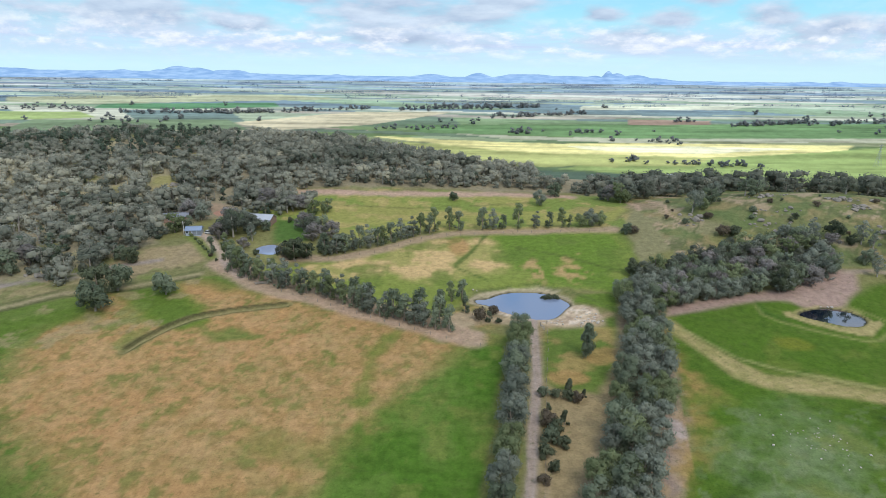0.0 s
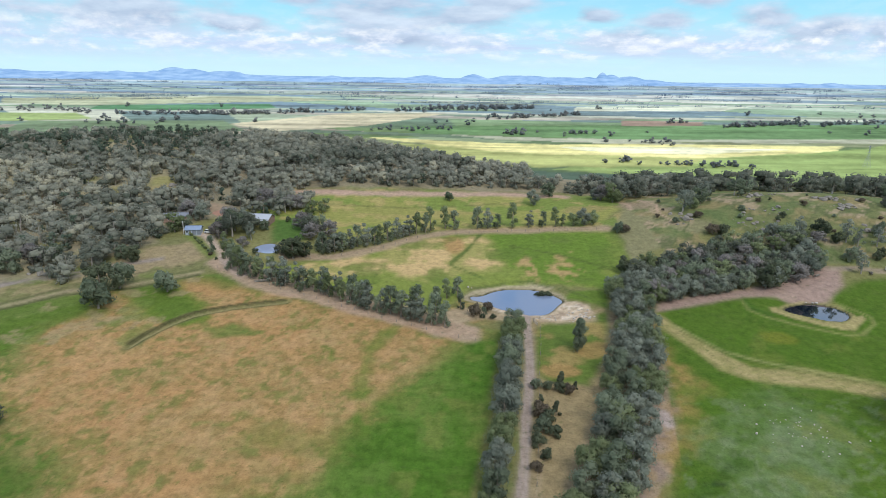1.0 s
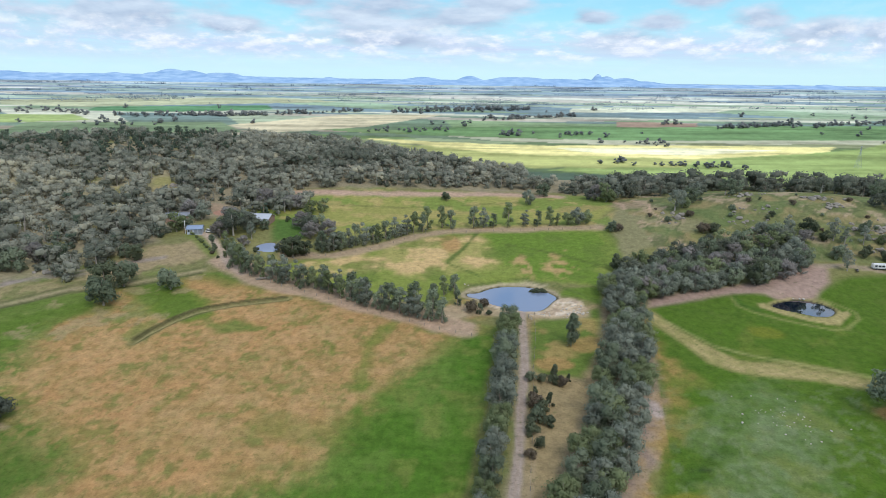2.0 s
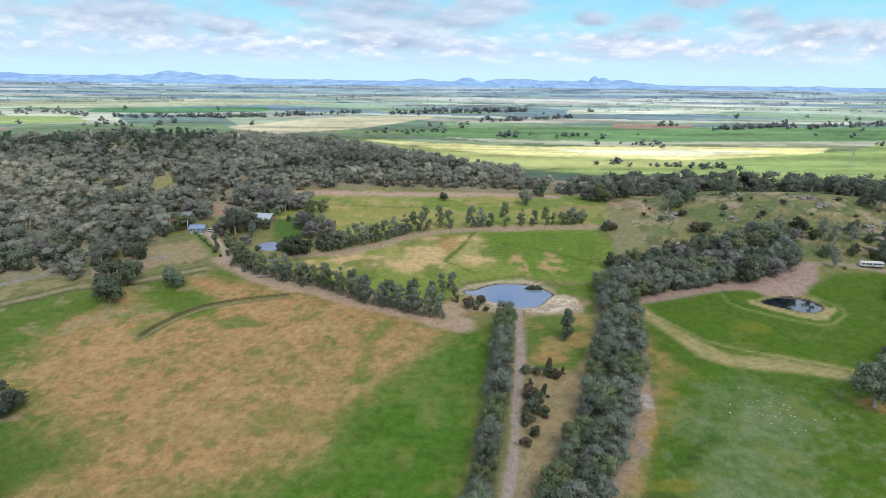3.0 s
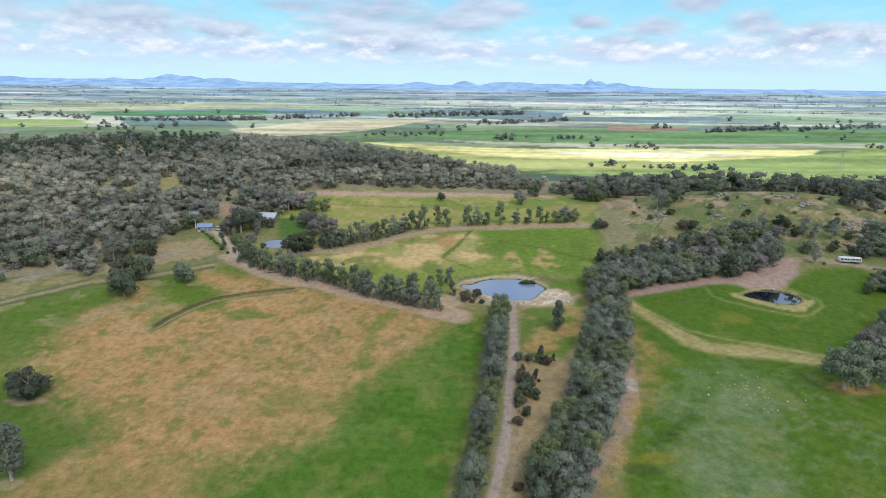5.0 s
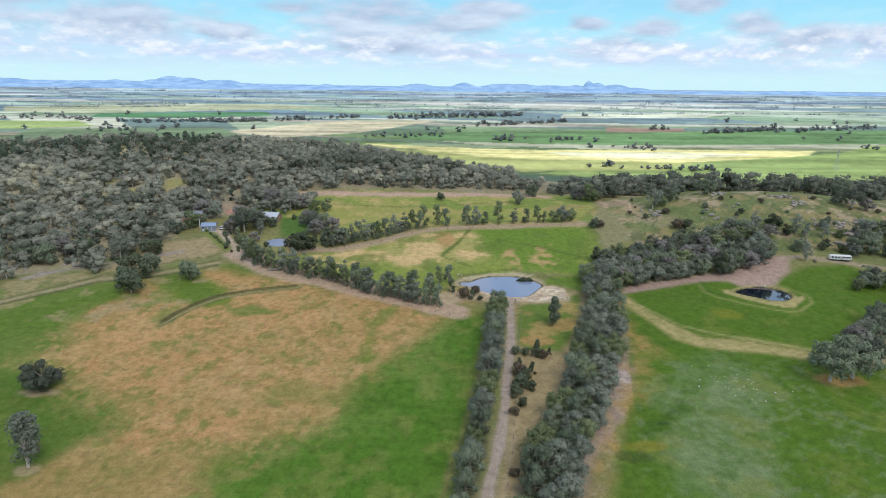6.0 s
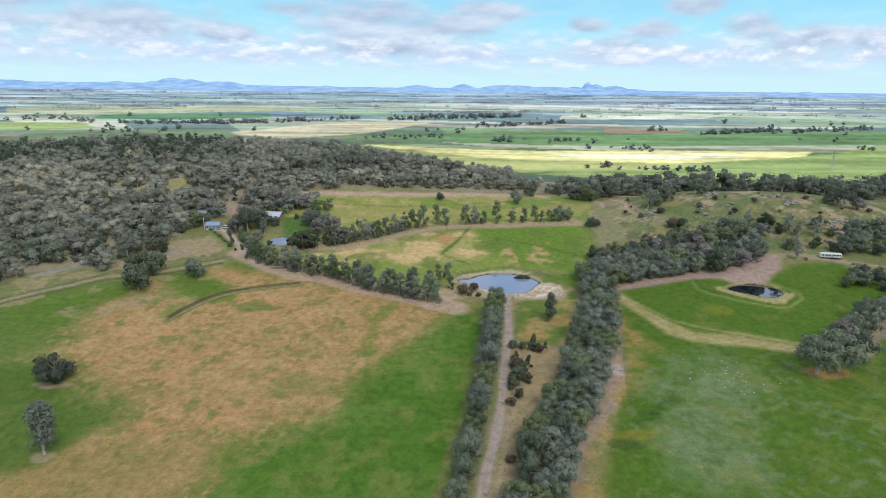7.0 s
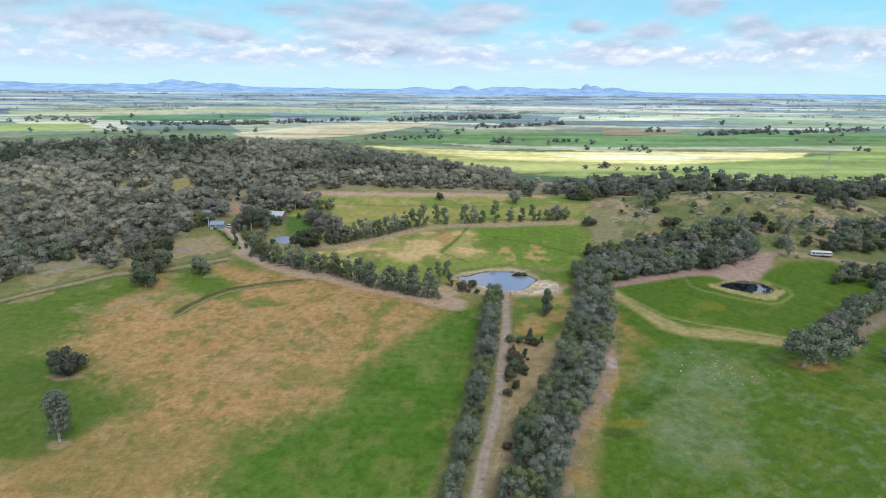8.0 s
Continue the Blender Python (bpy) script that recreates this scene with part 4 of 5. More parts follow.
def make_tree(kind, seed, label, category="tree", group="", foliage=None, tall=10.0, radius=3.6, low=1.6, count=20, lobe=1.5, per=62, size=0.42, waist=0.3, girth=0.22, limbs=5, bark=None, fill=0.6):
    rng = np.random.default_rng(seed)
    root = tagged(new(kind), label, category, group)
    lobes = lobes_of(rng, count, radius, low + lobe * 0.6, tall - lobe * 0.8, lobe, waist)
    under("trunk", raw_mesh("trunk", *wood(rng, lobes, tall, girth, limbs), bark or BARK), root)
    v, f, soft = foliage_of(rng, lobes, per, size, fill)
    crown = raw_mesh("crown", v, f, foliage or GUM)
    crown.normals_split_custom_set_from_vertices(soft)
    under("crown", crown, root)
    return root


HEDGE_LABEL = "grey-green gum in a planted windbreak beside the farm track"
ROW_LABEL = "upright grey-green gum in a planted row between paddocks"
WOOD_LABEL = "dull grey-green gum at the edge of a small wood"
KINDS = {
    "hedge": [make_tree("windbreak_gum", 100 + k, HEDGE_LABEL, "tree", "windbreak gums", f, 9.4, 4.1, 0.3, 22, 1.65, 82, 0.30, 0.2) for k, f in enumerate((GUM, GREY_GUM, FRESH, GREY_GUM))],
    "row": [make_tree("row_gum", 200 + k, ROW_LABEL, "tree", "gums in the paddock row", f, 9.8, 2.3, 0.6, 18, 1.1, 66, 0.29, 0.4) for k, f in enumerate((GUM, FRESH, GREY_GUM))],
    "wood": [make_tree("wood_gum", 300 + k, WOOD_LABEL, "tree", "gums of the small wood", f, 8.6, 4.4, 0.6, 22, 1.5, 46, 0.40, 0.1, 0.28) for k, f in enumerate((GREY_GUM, GUM, SHADY, MAUVE_GUM, FRESH))],
    "round": [make_tree("paddock_tree", 400 + k, "broad dark gum standing alone in pasture", "tree", "lone paddock trees", f, 8.2, 4.2, 0.5, 22, 1.5, 64, 0.42, 0.1, 0.3) for k, f in enumerate((GUM, DARK))],
    "dark": [make_tree("dark_tree", 500, "dense dark-green rounded tree on the rocky slope", "tree", "dark trees", DARK, 9.5, 3.8, 0.6, 26, 1.5, 60, 0.42, 0.2)],
    "shrub": [make_tree("shrub", 600 + k, "low dark bushy shrub", "shrub", "low shrubs", f, 3.4, 1.9, 0.2, 11, 0.9, 46, 0.3, 0.2, 0.08, 3) for k, f in enumerate((DARK, GUM, RUSSET))],
    "spread": [make_tree("spreading_gum", 680 + k, "spreading gum with pale limbs under a ragged grey-green crown", "tree", "spreading gums", f, 9.2, 5.2, 2.0, 24, 1.35, 62, 0.34, 0.0, 0.34, 6, PALE_BARK, 0.5) for k, f in enumerate((GUM, GREY_GUM, SHADY))],
    "bank": [make_tree("bank_shrub", 640 + k, "low fresh-green shrub on the bank beside the drive", "shrub", "shrubs along the drive", FRESH, 3.0, 1.9, 0.1, 11, 0.85, 46, 0.3, 0.2, 0.08, 3) for k in range(2)],
    "column": [make_tree("upright_gum", 650, "tall dark upright gum alone in the strip paddock", "tree", "", GUM, 10.5, 2.3, 0.9, 26, 1.2, 70, 0.34, 0.15, 0.25)],
    "broad": [make_tree("broad_bush", 660, "broad dark bush standing alone in the dry paddock", "bush", "", SHADY, 7.2, 6.2, 0.2, 40, 1.6, 64, 0.36, 0.05, 0.3)],
    "grey": [make_tree("dying_gum", 670, "sparse grey dying gum alone in the dry paddock", "tree", "dying gums", GREY_GUM, 14.5, 3.3, 1.0, 48, 1.3, 52, 0.34, 0.1, 0.3, 12, PALE_BARK, 0.42)],
    "cone": [make_tree("young_conifer", 700, "small pointed dark conifer", "tree", "", DARK, 5.2, 1.3, 0.3, 15, 0.62, 46, 0.28, 0.85, 0.1, 3)],
    "bare": [make_tree("dying_gum", 800 + k, "sparse grey gum with bare pale limbs", "tree", "dying gums", GREY_GUM, 9.0, 2.7, 1.5, 16, 0.9, 46, 0.30, 0.3, 0.22, 9, PALE_BARK, 0.3) for k in range(2)],
}
used = set()


def plant(kind, x, y, scale=1.0, label="", slim=1.0):
    """Stands a tree of that kind on the ground."""
    choice = random.choice(KINDS[kind])
    turn, s = random.uniform(0, 360), scale * random.uniform(0.88, 1.12)
    m = pose(x, y, high(x, y) - 0.05, 0, 0, turn)
    if choice not in used:
        used.add(choice)
        ob = choice
        ob.matrix_basis = m
    else:
        ob = copy_thing(choice, m)
    ob.scale = (s * slim, s * slim, s * random.uniform(0.94, 1.08))
    if label:
        tagged(ob, label)
    return ob


def along(line, step):
    """Places at even steps along a polyline."""
    out, carry = [], 0.0
    for (ax, ay), (bx, by) in zip(line, line[1:]):
        length = math.hypot(bx - ax, by - ay)
        while carry < length:
            out.append((ax + (bx - ax) * carry / length, ay + (by - ay) * carry / length))
            carry += step
        carry -= length
    return out


def jig(v, amount):
    return v + random.uniform(-amount, amount)


# windbreak west of the track, one tree deep
for x, y in along([(27.0, 199), (24.6, 180), (21.2, 160), (18.4, 143), (15.6, 128), (12.6, 113), (10.0, 101), (7.3, 90), (3.5, 76), (-1, 60)], 5.8):
    plant("hedge", jig(x, 0.6), jig(y, 0.9), random.choice((0.8, 0.88, 0.96)))
# windbreak east of it, two to three deep
for off, step in ((-5.4, 6.8), (0.2, 7.0), (5.0, 7.6)):
    for x, y in along([(76 + off, 230), (71.5 + off, 207), (67 + off, 188), (60.5 + off * 0.95, 167), (53 + off * 0.95, 148), (44.5 + off * 0.9, 131), (37 + off * 0.9, 115.5), (31 + off * 0.9, 101), (26.5 + off * 0.9, 88), (21 + off * 0.9, 74), (17 + off * 0.9, 62)], step):
        plant("hedge", jig(x, 1.2), jig(y, 1.6), random.choice((0.82, 0.92, 1.0)))
# diagonal row towards the homestead
for off, step in ((0, 4.4), (4.0, 7.0)):
    for x, y in along([(-86, 247 + off), (-72, 238 + off), (-58, 232 + off), (-48, 228.5 + off), (-38, 221 + off), (-24, 213 + off), (-12, 207.5 + off), (5, 199.5 + off)], step):
        plant("row", jig(x, 0.9), jig(y, 0.9), random.choice((0.75, 0.9, 1.0, 1.15)))
# back row, thinning out eastwards
for x, y in along([(-50.8, 267), (-44, 269.5), (-36, 276), (-28, 281), (-20, 287), (-12, 293), (-2, 302)], 4.2):
    plant("row", jig(x, 0.8), jig(y, 0.8), random.choice((0.85, 0.95, 1.1)))
for x, kind, s in ((4.5, "row", 1.1), (9, "row", 0.95), (20.7, "row", 1.15), (26, "row", 1.15), (31, "row", 0.75), (38.5, "row", 1.2), (47, "row", 1.0), (54, "row", 0.8), (60.5, "row", 1.0), (64, "row", 0.8), (70, "hedge", 0.8), (75, "hedge", 0.9), (79, "hedge", 0.85)):
    plant(kind, x, 304, s)
# standing alone
plant("column", 46.5, 185, 1.05)
plant("round", -103.2, 225.0, 1.1)
plant("round", -122.5, 211.5, 1.3)
plant("round", -127, 222, 1.25)
plant("round", -123, 228, 1.15)
for x, y in [(-176.7, 238.9), (-182.2, 238.6), (-171.0, 239.3), (-164.3, 248.6), (-159.6, 249.8), (-167.9, 246.4), (-135.0, 254.9), (-130.0, 252.6), (-192.7, 232.8), (-143.4, 255.3)]:
    plant(random.choice(("round", "wood")), x, y, random.choice((0.85, 1.0, 1.15)))
plant("broad", -116.5, 142.0, 1.05)
plant("grey", -99.5, 107, 1.0)
plant("round", 7.0, 348.8, 0.62)
plant("hedge", 55.1, 343, 0.95)
plant("round", 66.6, 362, 1.0)
plant("round", 88.5, 291, 0.7)
plant("shrub", 92.5, 291, 1.1)
# dark shrubs beside the track
for x, y, s in ((30, 163.5, 1.0), (33, 163, 0.95), (36.5, 161.5, 1.05), (39, 161, 0.9), (29, 150.5, 1.2), (31, 147, 1.2), (28.5, 143, 1.25), (31.5, 141, 0.9), (26, 137.5, 1.1), (27.5, 133, 0.9), (24.5, 128.5, 0.8), (21.5, 103, 0.55)):
    plant("shrub", x, y, s)
plant("cone", 37.2, 164.5, 0.9)
plant("cone", 33.2, 150, 0.95)
plant("cone", 41.2, 163, 0.55)
plant("cone", 29.8, 155, 0.6)
# reeds standing in the dam
reeds = make_tree("reed_clump", 900, "dark green reed clump standing in the dam", "reeds", "", DARK, 2.2, 3.4, -1.0, 26, 0.9, 40, 0.3, 0.1, 0.05, 8)
reeds.matrix_basis = pose(43.2, 232.0, 0.9)
reeds.scale = (1.25, 0.9, 0.9)
# dam edges
for x, y, kind, s in ((19.5, 213.5, "shrub", 1.1), (14.5, 209.5, "shrub", 1.2), (17.5, 208, "row", 0.5), (21, 207.5, "shrub", 0.7), (8.5, 226, "row", 0.95), (4.5, 224, "row", 0.8), (0.5, 218, "row", 0.85), (9.5, 215, "row", 0.55)):
    plant(kind, x, y, s)
# small wood east of the windbreak
EAST_WOOD = [(82, 222), (104, 227), (121, 233), (134, 233), (150, 240), (164, 248), (170, 260), (164, 272), (150, 268), (138, 272), (120, 264), (100, 256), (84, 250), (76, 236)]


def scatter(ring, step, seed):
    """Places on a jittered lattice inside an outline."""
    rng = random.Random(seed)
    xs, ys = [p[0] for p in ring], [p[1] for p in ring]
    out, y, odd = [], min(ys), 0
    while y < max(ys):
        x = min(xs) + (step / 2 if odd else 0)
        while x < max(xs):
            px, py = x + rng.uniform(-0.38, 0.38) * step, y + rng.uniform(-0.38, 0.38) * step
            if float(to_shape(np.array([px]), np.array([py]), ring)[0]) < 0:
                out.append((px, py))
            x += step
        y, odd = y + step * 0.87, 1 - odd
    return out


for x, y in scatter(EAST_WOOD, 6.2, 5):
    plant("wood", x, y, random.choice((0.8, 0.95, 1.05)))
for x, y in along([(85, 222), (103, 227.5), (118, 232)], 5.5):
    plant("hedge", x, y, 0.9)
plant("dark", 133, 234, 1.05)
plant("dark", 138, 236, 1.0)
plant("dark", 80, 250, 0.75)
plant("dark", 177.5, 275, 1.0)
plant("dark", 183, 270, 0.6)
for x, y, kind, s in ((187.5, 271, "bare", 1.15), (191, 268, "bare", 0.95), (180, 256, "round", 0.75), (184, 257, "bare", 0.8), (193, 257, "dark", 0.5), (196, 259, "dark", 0.55), (179, 246, "bare", 0.95), (160, 272, "wood", 1.15), (156, 276, "wood", 1.0), (163, 265, "wood", 1.05),
                      (131, 282, "shrub", 1.6), (135, 281, "shrub", 1.5), (119, 297, "shrub", 0.9), (131, 300, "shrub", 0.9), (127, 310, "spread", 1.15), (132, 313, "wood", 1.1), (163, 331, "spread", 1.0), (171, 335, "wood", 0.9), (236, 302, "spread", 1.35), (230, 306, "wood", 0.9), (243, 299, "wood", 0.8), (262, 290, "round", 1.1), (216, 330, "spread", 1.2), (248, 330, "spread", 1.2), (166, 290, "shrub", 0.8), (150, 296, "shrub", 0.7), (186, 305, "shrub", 0.8), (140, 320, "wood", 1.0), (145, 330, "wood", 1.1), (116, 352, "wood", 1.2), (106, 348, "wood", 1.2), (100, 343, "wood", 1.25), (95, 350, "wood", 1.1), (200, 268, "bare", 1.0), (205, 274, "spread", 0.9), (172, 268, "wood", 1.0), (168, 276, "bare", 1.1), (214, 262, "wood", 0.9), (222, 270, "spread", 1.0), (206, 252, "wood", 0.7)):
    plant(kind, x, y, s)
# trees along the east side of the east paddock
EAST_SIDE = [(183, 217), (190, 229), (215, 236), (250, 236), (238, 214), (205, 207)]
for x, y in scatter(EAST_SIDE, 6.6, 8):
    plant(random.choice(("wood", "spread")), x, y, random.choice((0.62, 0.75, 0.88)))
for off, step in ((0, 5.2), (5.5, 6.5)):
    for x, y in along([(147 + off, 166), (158 + off, 175), (170 + off, 184), (184 + off, 193), (200 + off, 204), (222 + off, 218)], step):
        plant(random.choice(("wood", "wood", "spread")), jig(x, 1.0), jig(y, 1.2), random.choice((0.65, 0.8, 0.9)))
for x, y, s in ((128.5, 147, 1.3), (137, 149, 1.4), (145, 153, 1.2), (134, 155, 1.1), (160, 149, 0.75)):
    plant("spread", x, y, s)
ROCKY = [(198, 256), (232, 246), (262, 262), (258, 284), (224, 276), (204, 268)]
for x, y in scatter(ROCKY, 7.6, 9):
    plant(random.choice(("spread", "bare", "round", "wood")), x, y, random.choice((0.6, 0.8, 0.95)))
# low growth over the knoll
for x, y in scatter([(108, 292), (150, 292), (172, 280), (240, 262), (272, 292), (250, 318), (170, 342), (108, 338)], 21, 19):
    plant("shrub", x, y, random.choice((0.35, 0.5, 0.7, 1.0)))
# garden round the homestead
for x, y, kind, s in ((-98, 291, "spread", 1.2), (-91, 290, "wood", 1.1), (-103, 297, "wood", 1.1), (-84, 293, "round", 0.7), (-96, 300, "wood", 1.0), (-62, 291, "spread", 1.15), (-57, 293, "wood", 1.2), (-67, 297, "wood", 1.0), (-52, 288, "wood", 0.9), (-66, 318, "wood", 1.0), (-60, 322, "wood", 0.9), (-75, 325, "wood", 1.1),
                      (-64, 264, "round", 0.95), (-58, 262, "round", 0.95), (-69, 262, "wood", 0.7), (-95, 268, "row", 0.7), (-91, 265, "row", 0.8), (-88, 261, "wood", 0.6), (-85, 257, "wood", 0.65), (-80, 262, "shrub", 0.9), (-76, 306, "shrub", 0.9), (-116.4, 282.6, "bank", 0.6), (-112.8, 279, "bank", 0.5), (-110.6, 276.2, "bank", 0.45), (-108.6, 273.8, "bank", 0.55), (-106.4, 271, "bank", 0.4), (-104.4, 268, "bank", 0.5), (-99.4, 261.2, "shrub", 0.5), (-95.6, 256.8, "shrub", 0.45),
                      (-53, 270, "round", 0.8), (-48, 268, "wood", 0.8),
                      (-97, 284, "spread", 1.25), (-102, 280, "wood", 0.95), (-87, 280, "bare", 0.9), (-60, 284, "wood", 1.1), (-63, 260, "round", 1.1), (-46, 274, "round", 1.0), (-125, 286, "wood", 1.1), (-131, 280, "wood", 1.0), (-126, 306, "wood", 1.1), (-119, 303, "wood", 1.1), (-122, 291, "wood", 0.7), (-92, 326, "wood", 1.2), (-78, 322, "wood", 1.0), (-104, 287, "wood", 1.0), (-92, 296, "wood", 0.7), (-100, 264, "row", 0.8), (-92, 258, "row", 0.9), (-97, 271, "row", 0.8), (-88, 271, "wood", 0.6)):
    plant(kind, x, y, s)


# ---------------------------------------------------------------- woodland that nobody could count
def woodland(name, label, places, seed, leaf, big=1.0, sparse=0.0, detail=1.0, low=1.3, slim=1.0, shade=0.0, squat=1.0):
    """Many gums in one mesh; trunks share it, in a second material."""
    rng = np.random.default_rng(seed)
    patterns = []
    for k in range(9):
        near, mid = detail > 0.9, detail > 0.4
        if near:
            lobes = lobes_of(rng, 10 if slim == 1 else 8, rng.uniform(3.2, 4.2) * slim, low, rng.uniform(5.4, 7.0), 1.95 if slim == 1 else 1.4, 0.25 if slim == 1 else 0.6)
            lobes[:, 2] -= 0.10 * np.hypot(lobes[:, 0], lobes[:, 1]) ** 1.3 * (slim == 1)
            v, f, soft = foliage_of(rng, lobes, 25 if slim == 1 else 18, 0.40, 0.74)
        else:
            lobes = lobes_of(rng, 7 if mid else 3, rng.uniform(3.2, 5.0) * slim, low, rng.uniform(4.6, 7.0), 2.2, 0.15)
            v, f, soft = foliage_of(rng, lobes, int(22 * detail) if mid else 3, 0.6, 0.9)
        tv, tf = wood(rng, lobes, 7.2, 0.26, 3 if near else 0, 4 if mid else 3)
        round_bark = tv * (1, 1, 0)
        round_bark = round_bark / (np.linalg.norm(round_bark, axis=1)[:, None] + 1e-6)
        patterns.append((v, f, soft, tv, tf, round_bark))
    verts, faces, tint, slot, normals, at = [], [], [], [], [], 0
    places = np.array(places)
    ground = height(places[:, 0], places[:, 1])
    for (x, y), z in zip(places, ground):
        v, f, soft, tv, tf, round_bark = patterns[rng.integers(9)]
        a, s = rng.uniform(0, 6.283), big * (rng.uniform(0.6, 1.3) if detail > 0.9 else rng.uniform(0.45, 1.25))
        turn = np.array([[math.cos(a), -math.sin(a), 0], [math.sin(a), math.cos(a), 0], [0, 0, squat * rng.uniform(0.78, 1.05)]])
        thin = rng.uniform() < sparse
        keep = f[10 * 6 :: 2] if thin else f
        # the mound term pales one patch of crowns: light scrub and painted-in sun
        tone = np.clip(rng.normal(0.39 - shade, 0.19) + 1.1 * (float(fbm(np.array([x]), np.array([y]), 60, 81, 3)[0]) - 0.5) + float(mound(x, y, -262, 357, 38, 19, 0.8)) - 0.22 * float(ease(-150, -30, x)), 0, 1)
        for vv, ff, nn, m in ((v, keep, soft, 0), (tv, tf, round_bark, 1))[: 2 if detail > 0.4 else 1]:
            normals.append(nn @ turn.T)
            verts.append(vv @ turn.T * s + (x, y, z))
            faces.append(ff + at)
            slot.append(np.full(len(ff), m))
            tint.append(np.full(len(ff), tone))
            at += len(vv)
    me = raw_mesh(name, np.concatenate(verts), np.concatenate(faces), [leaf, PALE_BARK if sparse > 0.08 else BARK])
    me.polygons.foreach_set("material_index", np.concatenate(slot).astype(np.int32))
    me.normals_split_custom_set_from_vertices(np.concatenate(normals))
    me.attributes.new("tint", "FLOAT", "FACE").data.foreach_set("value", np.concatenate(tint).astype(np.float32))
    return tagged(new(name, me), label, "woodland", kind="stuff")


HILL_WOOD = [(-195, 204), (-184, 212), (-174, 220), (-160, 227), (-144, 234), (-140, 250), (-131, 262), (-129, 280), (-134, 292), (-124, 304), (-108, 306), (-96, 310), (-78, 316), (-64, 326), (-70, 342), (-92, 352), (-56, 367), (14, 374), (74, 378), (84, 400), (70, 430), (10, 470), (-60, 515), (-150, 545), (-420, 560), (-430, 380), (-330, 250), (-240, 195)]
CLEARINGS = [(-154, 344, 9), (-118, 322, 6), (-116, 430, 6), (-96, 464, 7), (-64, 409, 6), (-28, 399, 5), (14, 410, 5), (-166, 412, 5), (-161, 360, 7), (-177, 343, 6), (-111, 313, 8), (-130, 300, 8)]
spots = [(x, y) for x, y in scatter(HILL_WOOD, 7.3, 21) if all(math.hypot(x - cx, y - cy) > r for cx, cy, r in CLEARINGS) and abs(x) < 0.80 * (y + 60)]
thick = fbm(np.array([p[0] for p in spots]), np.array([p[1] for p in spots]), 35, 71)
stand = [p for p, f in zip(spots, thick) if f + float(mound(p[0], p[1], -256, 352, 50, 30, 0.2)) > 0.33 + 0.14 * float(ease(270, 225, p[1])) and p[1] < 512]
pick_rng = random.Random(26)
cypress = {p for p in stand if pick_rng.random() < 0.04 + 0.72 * float(ease(-140, -200, p[0]) * ease(385, 415, p[1]))}
woodland("hill_woodland", "grey-green gum woodland covering the hill", [p for p in stand if p not in cypress], 31, WOODLAND, 1.15, 0.1, 1.0, 1.0, squat=0.95)
woodland("hill_cypresses", "dark green pointed cypress pines among the hill gums", [p for p in stand if p in cypress], 35, CYPRESS, 1.0, 0, 1.0, 0.6, 0.62)
BACK_STRIP = [(84, 372), (98, 340), (116, 346), (122, 366), (140, 352), (150, 358), (172, 372), (200, 372), (240, 372), (290, 360), (360, 380), (360, 420), (230, 400), (130, 410), (90, 400)]
woodland("ridge_woodland", "belt of dark gums along the ridge", scatter(BACK_STRIP, 10.4, 22), 32, WOODLAND, 1.75, 0.05, 1.0, 0.3, shade=0.25, squat=0.82)

FAR_BELTS = [
    ((-648, 926), (-591, 930), 5), ((-589, 948), (-504, 909), 5), ((-475, 837), (-349, 869), 13), ((-470, 907), (-259, 923), 4.0), ((-365, 913), (-250, 925), 2.6),
    ((-235, 929), (-111, 967), 4), ((-66, 960), (153, 997), 3), ((-20, 985), (150, 1003), 3), ((72, 908), (215, 941), 3.5), ((-87, 821), (12, 823), 6), ((84, 803), (107, 804), 2.5), ((164, 806), (203, 808), 4),
    ((398, 862), (540, 900), 3.8), ((410, 868), (520, 892), 5), ((547, 885), (695, 916), 4), ((184, 671), (340, 658), 5), ((330, 889), (365, 891), 9), ((243, 763), (293, 759), 7),
]
HAZY_BELTS = [
    (254, 470, 1000, 1042), (470, 778, 1040, 1035), (-792, -624, 1147, 1140), (54, 420, 1042, 1093), (-102, 119, 1069, 1120), (615, 875, 1200, 1185), (-720, -364, 1200, 1160), (-900, -500, 1230, 1240), (-420, -180, 1225, 1235),
    (20, 330, 1190, 1200), (380, 700, 1160, 1180), (-300, 200, 1120, 1160), (-640, -420, 1060, 1085), (-520, -330, 1105, 1120), (560, 840, 1110, 1120), (-80, 160, 1215, 1225), (300, 560, 1215, 1235),
]
far_rng = random.Random(44)
far_places = []
for a, b, step in FAR_BELTS:
    for x, y in along([a, b], step):
        if far_rng.random() > 0.14:
            far_places.append((x + far_rng.uniform(-6, 6), y + far_rng.gauss(0, 5)))
for x0, x1, y0, y1 in HAZY_BELTS:
    x = x0
    while x < x1:
        if far_rng.random() < 0.08:
            x += far_rng.uniform(15, 45)
        f = (x - x0) / (x1 - x0)
        far_places.append((x, y0 + (y1 - y0) * f + far_rng.uniform(-4, 4)))
        x += far_rng.uniform(1.2, 2.4)
for k in range(60):
    y, x = far_rng.uniform(1030, 1262), far_rng.uniform(-900, 850)
    for _ in range(int(far_rng.uniform(12, 60))):
        far_places.append((x, y + far_rng.uniform(-1.5, 1.5)))
        x += far_rng.uniform(1.3, 2.6)
for k in range(80):
    y = far_rng.uniform(760, 1150)
    far_places.append((far_rng.uniform(-0.78, 0.78) * y, y))
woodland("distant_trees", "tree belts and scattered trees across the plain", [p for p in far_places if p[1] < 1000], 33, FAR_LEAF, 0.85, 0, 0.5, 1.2)
